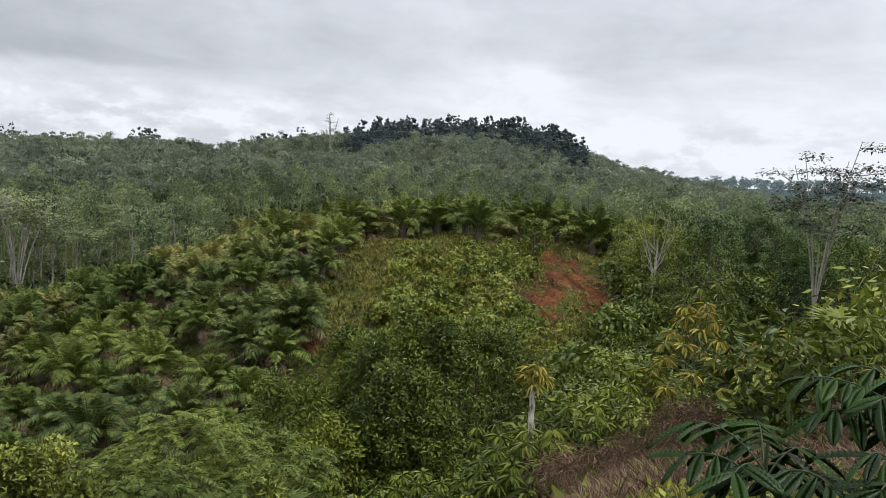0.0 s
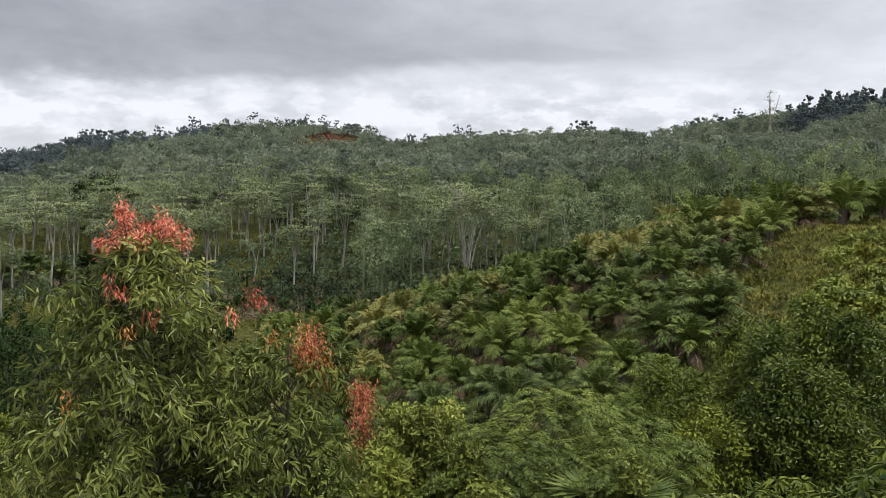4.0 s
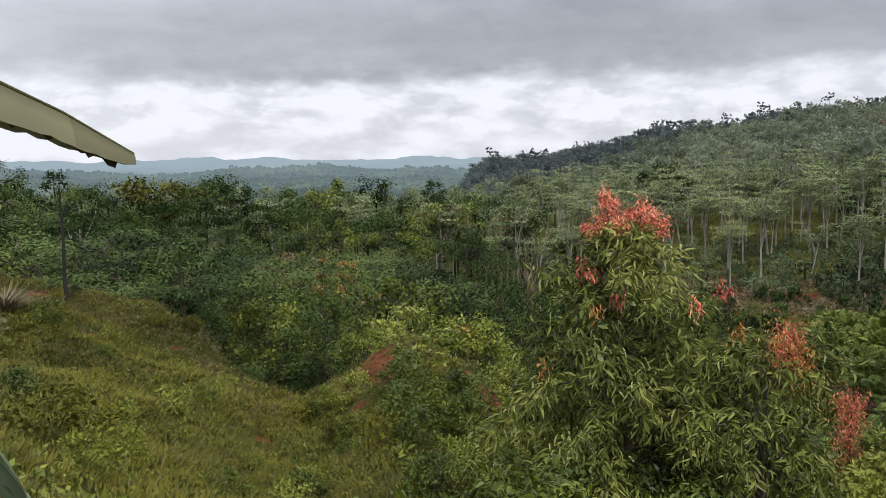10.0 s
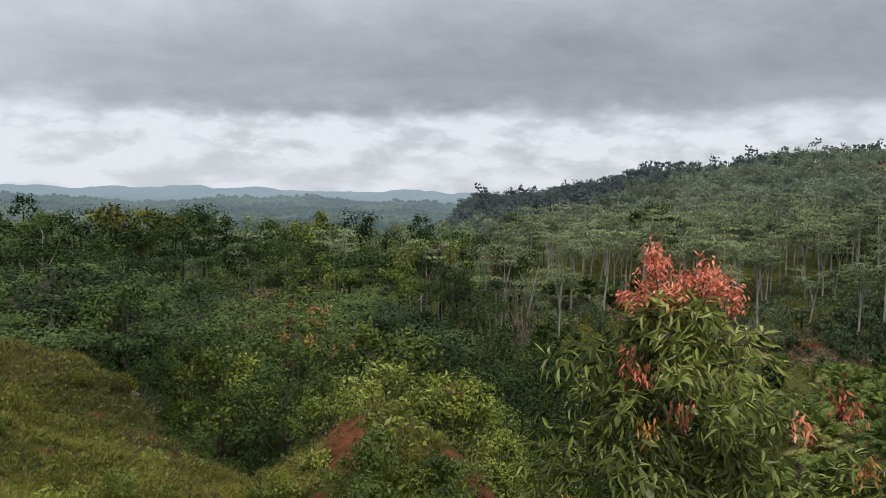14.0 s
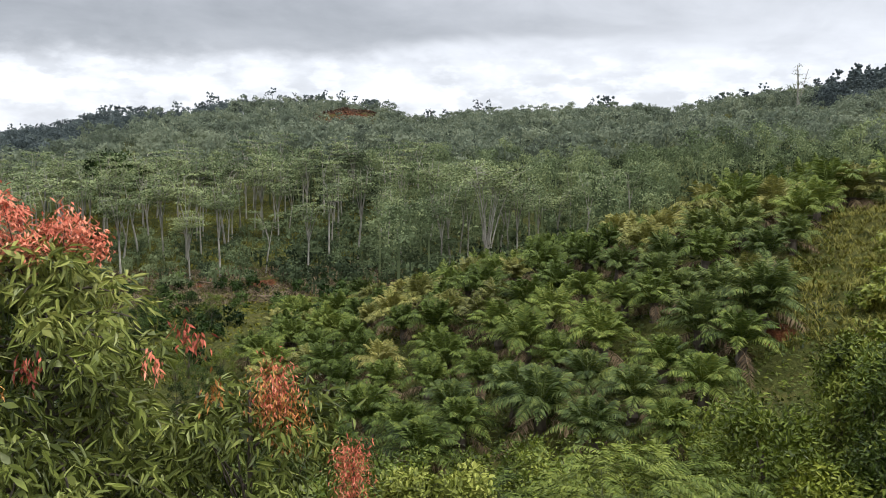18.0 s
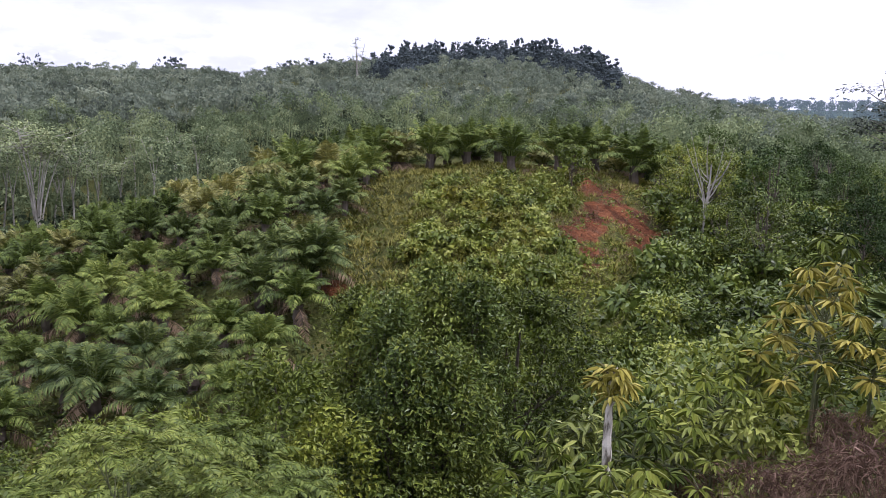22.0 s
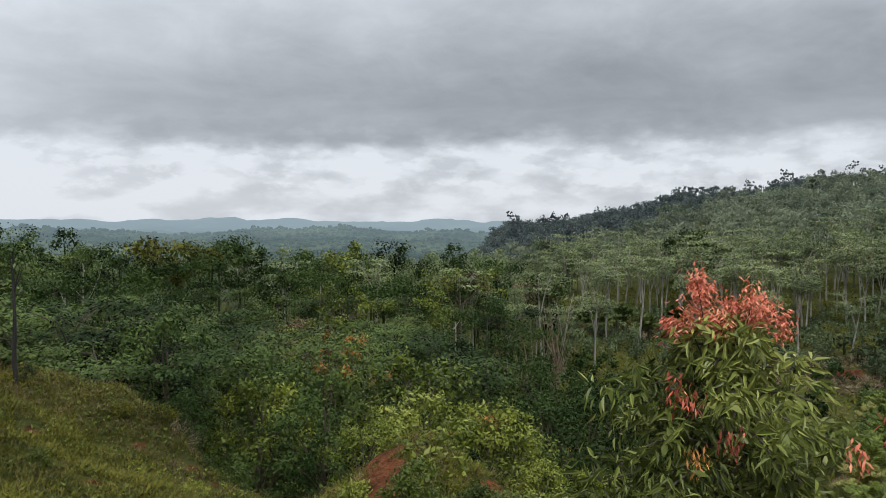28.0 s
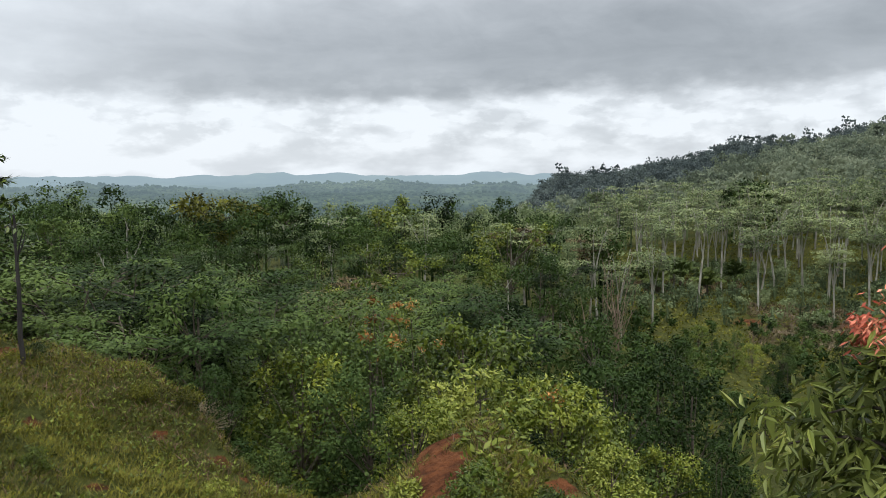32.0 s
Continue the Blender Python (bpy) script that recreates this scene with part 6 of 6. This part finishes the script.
def tuft_field(name, label, mat, az0, az1, r0, r1, n, blades, tall, seed, test=None, width=0.03, spread=0.12):
    """Grass in tufts."""
    rng = np.random.default_rng(seed)
    a = np.radians(rng.uniform(az0, az1, n))
    r = np.sqrt(rng.uniform(r0 ** 2, r1 ** 2, n))
    x, y = np.sin(a) * r, np.cos(a) * r
    ok = bareness(x, y) + rng.uniform(-0.25, 0.25, n) < 0.35
    if test is not None:
        ok &= test(np.degrees(a), r)
    c = np.repeat(np.column_stack([x, y, ground_z(x, y)])[ok], blades, 0)
    m = len(c)
    b = rng.uniform(0, 6.28, m)
    out = np.stack([np.cos(b), np.sin(b), 0 * b], -1)
    h = tall * np.repeat(rng.uniform(0.5, 1.3, len(c) // blades), blades) * rng.uniform(0.6, 1.1, m)
    g = Geo().leaves(c + out * rng.uniform(0, spread, (m, 1)), out * 0.45 + (0, 0, 1.0), -out + (0, 0, 0.4), h, width, 0.35)
    return tagged(new(name, g.mesh(name, mat)), label, "grass", kind="stuff")


tuft_field("slope_grass", "yellow-green grass on the open slope", M_GRASS, -86, -40, 8, 31, 26000, 9, 0.24, 801, on_spur, 0.013, 0.16)
cover("slope_weeds", "low olive weeds on the open slope", M_OLIVE, -86, -40, 7, 31, 26000, 0.085, 0.034, 0.45, 802, on_spur)
cover("slope_creepers", "low light green creepers on the open slope", M_LIGHTLEAF, -86, -40, 7, 30, 24000, 0.1, 0.045, 0.4, 812, on_spur)
cover("slope_dark_weeds", "dark green low weeds on the open slope", M_DARKLEAF, -86, -40, 7, 31, 22000, 0.11, 0.05, 0.4, 819, lambda a, r: on_spur(a, r) & (wave(np.radians(a) * r, r, 5.0, 3) > -0.1))
tuft_field("hill_grass", "yellow-green grass on the hill clearing", M_HILLGRASS, 11, 36, 44, 79, 7500, 9, 0.55, 803, lambda a, r: (a > 12.0 + np.maximum(0, r - 50) * 0.18) & ((a < 33) | (r > 66)), 0.05, 0.2)
cover("hill_weeds", "low green weeds on the hill clearing", M_LIGHTLEAF, 12, 36, 43, 76, 14000, 0.27, 0.12, 0.3, 804, lambda a, r: a > 16.5 + np.maximum(0, r - 50) * 0.14)
cover("near_weeds", "low green leaves between the shrubs", M_MIDLEAF, -50, 36, 5, 36, 42000, 0.26, 0.11, 0.35, 805)
cover("palm_undergrowth", "green creepers between the palms", M_MIDLEAF, -18, 16, 34, 74, 30000, 0.28, 0.12, 0.25, 806)
cover("bracken_litter", "dry brown bracken and stalks on the slope", M_DRYGRASS, 32, 62, 5, 16, 22000, 0.26, 0.014, 0.5, 807)
cover("right_weeds", "green and yellow weeds on the slope", M_LIGHTLEAF, 30, 62, 7, 18, 9000, 0.15, 0.06, 0.4, 808)
cover("valley_floor_scrub", "low scrub on the valley clearing", M_OLIVE, -42, -9, 60, 180, 50000, 0.42, 0.17, 0.35, 809)
cover("cleared_brush", "brown cut brush and dry stalks where trees were felled", M_CUT, -31, -11, 96, 121, 16000, 0.9, 0.09, 0.3, 818)


def felled_log(az, r, length, thick, turn, seed):
    """A barked stem lying on the slope, with stubs of its branches."""
    rng = np.random.default_rng(seed)
    root = thing("felled_log", "pale felled tree stem lying in cut brush", "log", "felled logs on the clearing")
    x = np.linspace(-0.5, 0.5, 6) * length
    g = Geo().tube(np.column_stack([x, 0.05 * length * np.sin(x), 0.04 * np.cos(x)]), np.linspace(thick, thick * 0.6, 6), 7)
    part("stem", g.mesh("log", M_WITHER), root)
    for k in range(3):
        p = np.array([rng.uniform(-0.4, 0.4) * length, 0, 0])
        part("branch_stub", Geo().tube(np.array([p, p + (0.2, rng.normal() * 0.4, 0.5), p + (0.5, rng.normal() * 0.8, 0.9)]), (0.04, 0.03, 0.015), 4).mesh("stub", M_WITHER), root)
    p = at(az, r)
    root.matrix_basis = pose(p[0], p[1], p[2] + thick * 0.7, 0, rng.normal() * 3, turn)


for k, (l_az, l_r, l_len) in enumerate(((-27.4, 104, 6), (-26.2, 106, 5), (-25.4, 103, 7), (-24.3, 107, 5), (-28.3, 108, 4), (-23.0, 104, 6), (-21.5, 101, 5), (-19.2, 103, 6), (-26.8, 110, 5), (-24.9, 111, 6), (-17.0, 106, 5))):
    felled_log(l_az, l_r, l_len * 0.65, 0.12, 15 + 40 * math.sin(k * 1.9), 900 + k)


# brush added over the far scar; it dulls the red earth in place of haze
cover("scar_brush", "brown brush added to dull the torn ridge slope", M_DRYGRASS, -18.2, -14.0, 430, 512, 3000, 2.0, 0.7, 0.3, 823, bare=2.0)
cover("right_scrub", "green scrub below the hill", M_MIDLEAF, 33, 62, 16, 90, 16000, 0.55, 0.25, 0.35, 810)


cover("slope_stalks", "thin brown stalks among the grass of the open slope", M_DRYGRASS, -84, -40, 8, 28, 12000, 0.2, 0.012, 0.6, 822, lambda a, r: on_spur(a, r) & (wave(np.radians(a) * r, r, 4.0, 8) > 0.0))
cover("slope_litter", "brown dry stalks along the edge of the slope", M_DRYGRASS, -80, -42, 20, 31, 14000, 0.26, 0.018, 0.45, 813, lambda a, r: on_spur(a, r) & (r > np.interp(a, BROW[:, 0], BROW[:, 2]) - 3.5))


cover("hill_foot_weeds", "low green weeds at the foot of the hill", M_MIDLEAF, 20, 40, 33, 52, 16000, 0.24, 0.1, 0.35, 817)
cover("slip_brush", "brown and olive brush along the landslip", M_DRYGRASS, 25, 36, 44, 70, 7000, 0.5, 0.035, 0.5, 821, lambda a, r: wave(np.radians(a) * r, r, 4.0, 6) > 0.0, bare=2.0)
cover("slip_weeds", "scattered weeds creeping back over the landslip", M_MIDLEAF, 25, 36, 42, 68, 11000, 0.26, 0.11, 0.3, 814, lambda a, r: wave(np.radians(a) * r, r, 3.0, 2) + 0.6 * wave(np.radians(a) * r, r, 1.3, 5) > 0.35, bare=2.0)


tuft_field("standpoint_grass", "short green grass where the ground is trodden", M_GRASS, -180, 180, 0.9, 9, 5200, 7, 0.16, 815, None, 0.012, 0.1)
cover("standpoint_weeds", "low green weeds around the standpoint", M_MIDLEAF, -180, 180, 1.2, 9, 5000, 0.1, 0.045, 0.35, 816)


def dry_tuft(az, r, seed, size=1.3):
    rng = np.random.default_rng(seed)
    root = thing("dry_grass_tuft", "tall buff-coloured dry grass clump", "grass clump")
    n = 260
    b = rng.uniform(0, 6.28, n)
    out = np.stack([np.cos(b), np.sin(b), 0 * b], -1)
    g = Geo().leaves(out * rng.uniform(0, 0.25, (n, 1)), out * rng.uniform(0.1, 0.9, (n, 1)) + (0, 0, 1.0), -out + (0, 0, 0.3), size * rng.uniform(0.6, 1.1, n), 0.035, 0.5)
    tagged(part("grass", g.mesh("blades", M_BUFF), root), kind="stuff")
    stands(root, az, r)


for k, (t_az, t_r) in enumerate(((-64.4, 27.5), (-63.8, 28.3), (-65.2, 28.0), (-77.0, 24), (-79.5, 22), (-81, 25))):
    dry_tuft(t_az, t_r, 820 + k, 0.95 if k < 3 else 1.1)


def orange_shrub(az, r, top, seed):
    rng = np.random.default_rng(seed)
    root = thing("orange_tipped_bush", "green bush with orange young leaf tips", "bush")
    h = height_to(az, r, top)
    c = crown_points(rng, "dome", 26, 1.8, 0.4, h)
    part("foliage", clump_leaves(Geo(), rng, c, 90, 0.6, 0.17, 0.075, 0.2, (0, 0, h / 2)).mesh("foliage", M_DARKLEAF), root)
    wood = Geo()
    limbs(wood, rng, c[:14], 0.1, h * 0.5, 0.05)
    part("stem", wood.mesh("stems", M_BARK), root)
    tips = c[np.argsort(-c[:, 2])[:7]]
    part("young_leaves", clump_leaves(Geo(), rng, tips + (0, 0, 0.15), 26, 0.28, 0.15, 0.06, 0.3).mesh("tips", M_ORANGE), root, "orange young leaves")
    stands(root, az, r)


for k, (o_az, o_r, o_top) in enumerate(((-54.3, 36, -7.9), (-52.6, 37, -8.2), (-46.5, 33, -14.0), (-44.5, 33, -13.0))):
    orange_shrub(o_az, o_r, o_top, 840 + k)


# ------------------------------------------------------------------ close to the standpoint
def ribbed_leaf(length, width):
    """A long glossy leaf with raised cross ribs, along +x."""
    n = 20
    t = np.linspace(0, 1, n)
    w = width * 0.5 * np.sin(np.clip(t * 0.97 + 0.03, 0, 1) * math.pi) ** 0.75
    z = 0.06 * length * t - 0.22 * length * t ** 2
    rib = 0.008 * np.where(np.arange(n) % 2 == 0, 1, -1) * np.sin(t * math.pi)
    mid = np.stack([t * length, 0 * t, z], -1)
    q = []
    for s in (1, -1):
        a = np.stack([t * length + 0.04 * length, s * w * 0.55, z + rib + 0.007], -1)
        e = np.stack([t * length + 0.08 * length * np.sin(t * math.pi), s * w, z - 0.006 + rib * 0.15], -1)
        q.append(np.stack([mid[:-1], mid[1:], a[1:], a[:-1]], 1))
        q.append(np.stack([a[:-1], a[1:], e[1:], e[:-1]], 1))
    return np.concatenate(q)


def ribbed_shrub(foot, reach, seed, label):
    """A shrub whose level branches carry paired ribbed leaves; reach: ends of the branches."""
    rng = np.random.default_rng(seed)
    root = thing("ribbed_leaf_shrub", label, "shrub", "ribbed-leaved shrubs")
    root.location = foot
    leaf = quad_mesh("leaf", ribbed_leaf(0.23, 0.066), M_COFFEE, True)
    top = max(p[2] for p in reach) - foot[2]
    part("stem", Geo().tube([(0, 0, -0.2), (0.02, 0.02, top * 0.5), (0, 0, top)], (0.018, 0.014, 0.008), 6).mesh("stem", M_TWIG, True), root)
    for e in reach:
        e = np.asarray(e, float) - foot
        a = np.array([0, 0, e[2] * 0.8])
        line = bez(a, (a + e) / 2 + (0, 0, 0.12), e, 8)
        b = part("branch", Geo().tube(line, np.linspace(0.006, 0.003, 8), 5).mesh("branch", M_TWIG, True), root)
        pairs = max(4, int(np.linalg.norm(e - a) / 0.07))
        for k in range(pairs):
            t = 0.25 + 0.75 * k / (pairs - 1)
            p = np.array([np.interp(t, np.linspace(0, 1, 8), line[:, i]) for i in range(3)])
            h = math.degrees(math.atan2(e[1] - a[1], e[0] - a[0]))
            for s in (-1, 1):
                o = part("leaf", leaf, b)
                o.matrix_basis = pose(p[0], p[1], p[2], rng.normal() * 12 + s * 10, rng.uniform(8, 38), h + s * rng.uniform(55, 85) * (1 - 0.45 * (k == pairs - 1))) @ Matrix.Scale(rng.uniform(0.75, 1.12), 4)


RIBBED = [
    ((2.76, 0.69), [(2.34, 0.96, 0.85), (2.30, 0.82, 0.72), (2.64, 0.94, 0.90), (2.39, 0.59, 0.83)]),
    ((1.92, 0.76), [(1.80, 1.12, 0.61), (2.29, 1.22, 0.56), (1.64, 0.95, 0.51), (1.59, 0.59, 0.55), (2.16, 0.76, 0.56), (1.92, 0.41, 0.54)]),
    ((2.15, 0.25), [(2.03, 0.33, 0.68), (1.89, 0.15, 0.61)]),
]
for k, (xy, ends) in enumerate(RIBBED):
    ribbed_shrub(np.array([*xy, float(ground_z(*xy))]), ends, 860 + k, "dark glossy shrub with long ribbed leaves")



def banana_leaf(name_me, line, width, tears, mat, seed, fold=0.5, brown=False):
    """A long blade folded down both sides of its midrib, its edge torn into flaps."""
    rng = np.random.default_rng(seed)
    line = np.asarray(line, float)
    n = len(line)
    t = np.linspace(0, 1, n)
    fw = unit(np.gradient(line, axis=0))
    side = unit(np.cross(fw, (0, 0, 1.0)))
    q = []
    w = width * np.clip(np.sin(np.clip(t * 0.93 + 0.05, 0, 1) * math.pi), 0.05, 1) ** 0.45
    for s in (1, -1):
        ragged = w * (1 - tears * rng.uniform(0, 1, n) ** 2)
        a = line + side * s * (ragged * 0.5 * math.cos(fold))[:, None] - np.outer(ragged * 0.5 * math.sin(fold), (0, 0, 1.0)) + (0, 0, 0.01)
        e = line + side * s * (ragged * 0.8 * math.cos(fold))[:, None] - np.outer(ragged * math.sin(fold) * 1.15, (0, 0, 1.0))
        q.append(np.stack([line[:-1], line[1:], a[1:], a[:-1]], 1))
        q.append(np.stack([a[:-1], a[1:], e[1:], e[:-1]], 1))
    return quad_mesh(name_me, np.concatenate(q), mat, True)


def banana_plant():
    root = thing("banana_plant", "banana plant with one torn olive leaf and a green one", "banana plant")
    foot = np.array([-3.98, -1.18, float(ground_z(-3.98, -1.18))])
    root.location = foot
    neck = foot + (0, 0, 2.6)
    g = Geo()
    z = np.linspace(-0.2, 2.6, 8)
    g.tube(np.column_stack([0.03 * np.sin(z), 0.02 * z, z]), np.linspace(0.14, 0.08, 8), 10)
    part("pseudostem", g.mesh("pseudostem", M_STALK, True), root)
    old = [neck - foot] + [np.array(p) - foot for p in ((-4.30, -0.70, 2.28), (-4.44, -0.31, 2.25), (-4.66, 0.15, 2.17), (-4.81, 0.75, 1.92), (-4.83, 1.27, 1.62))]
    line = np.array(old)
    fine = np.array([np.interp(np.linspace(0, len(line) - 1, 40), np.arange(len(line)), line[:, i]) for i in range(3)]).T
    part("old_leaf", banana_leaf("old_leaf", fine, 0.30, 0.10, M_BANANA, 880, 1.1), root, "torn olive leaf with dry brown edge")
    part("midrib", Geo().tube(fine, np.linspace(0.03, 0.008, 40), 5).mesh("midrib", M_STALK, True), root)
    rag = np.random.default_rng(882)
    for k in range(6):  # withered scallops hanging from the torn edge
        p = fine[min(38, 20 + int(3.3 * k))] - (0, 0, 0.19 - 0.012 * k)
        way = unit(fine[39] - fine[24])
        u = np.linspace(-1, 1, 9)
        w, d = rag.uniform(0.08, 0.14), rag.uniform(0.05, 0.11)
        a = p + np.outer(u * w, way)
        e = a - np.column_stack([rag.normal(size=(9, 2)) * 0.008, d * np.sqrt(np.clip(1 - u ** 2, 0, 1)) * rag.uniform(0.75, 1.1, 9)])
        part("dry_edge", quad_mesh("dry_edge", np.stack([a[:-1] + (0, 0, 0.06), a[1:] + (0, 0, 0.06), e[1:], e[:-1]], 1), M_DRYEDGE, True), root, "dark brown withered leaf edge")
    low = np.array([neck - foot - (0, 0, 0.4)] + [np.array(p) - foot for p in ((-2.49, -0.93, 0.86), (-2.59, -0.64, 0.58), (-2.64, -0.44, 0.19), (-2.67, -0.24, -0.18))])
    fine = np.array([np.interp(np.linspace(0, len(low) - 1, 30), np.arange(len(low)), low[:, i]) for i in range(3)]).T
    part("green_leaf", banana_leaf("green_leaf", fine, 0.42, 0.05, M_BANANAGREEN, 881, 0.35), root, "broad grey-green leaf")


banana_plant()
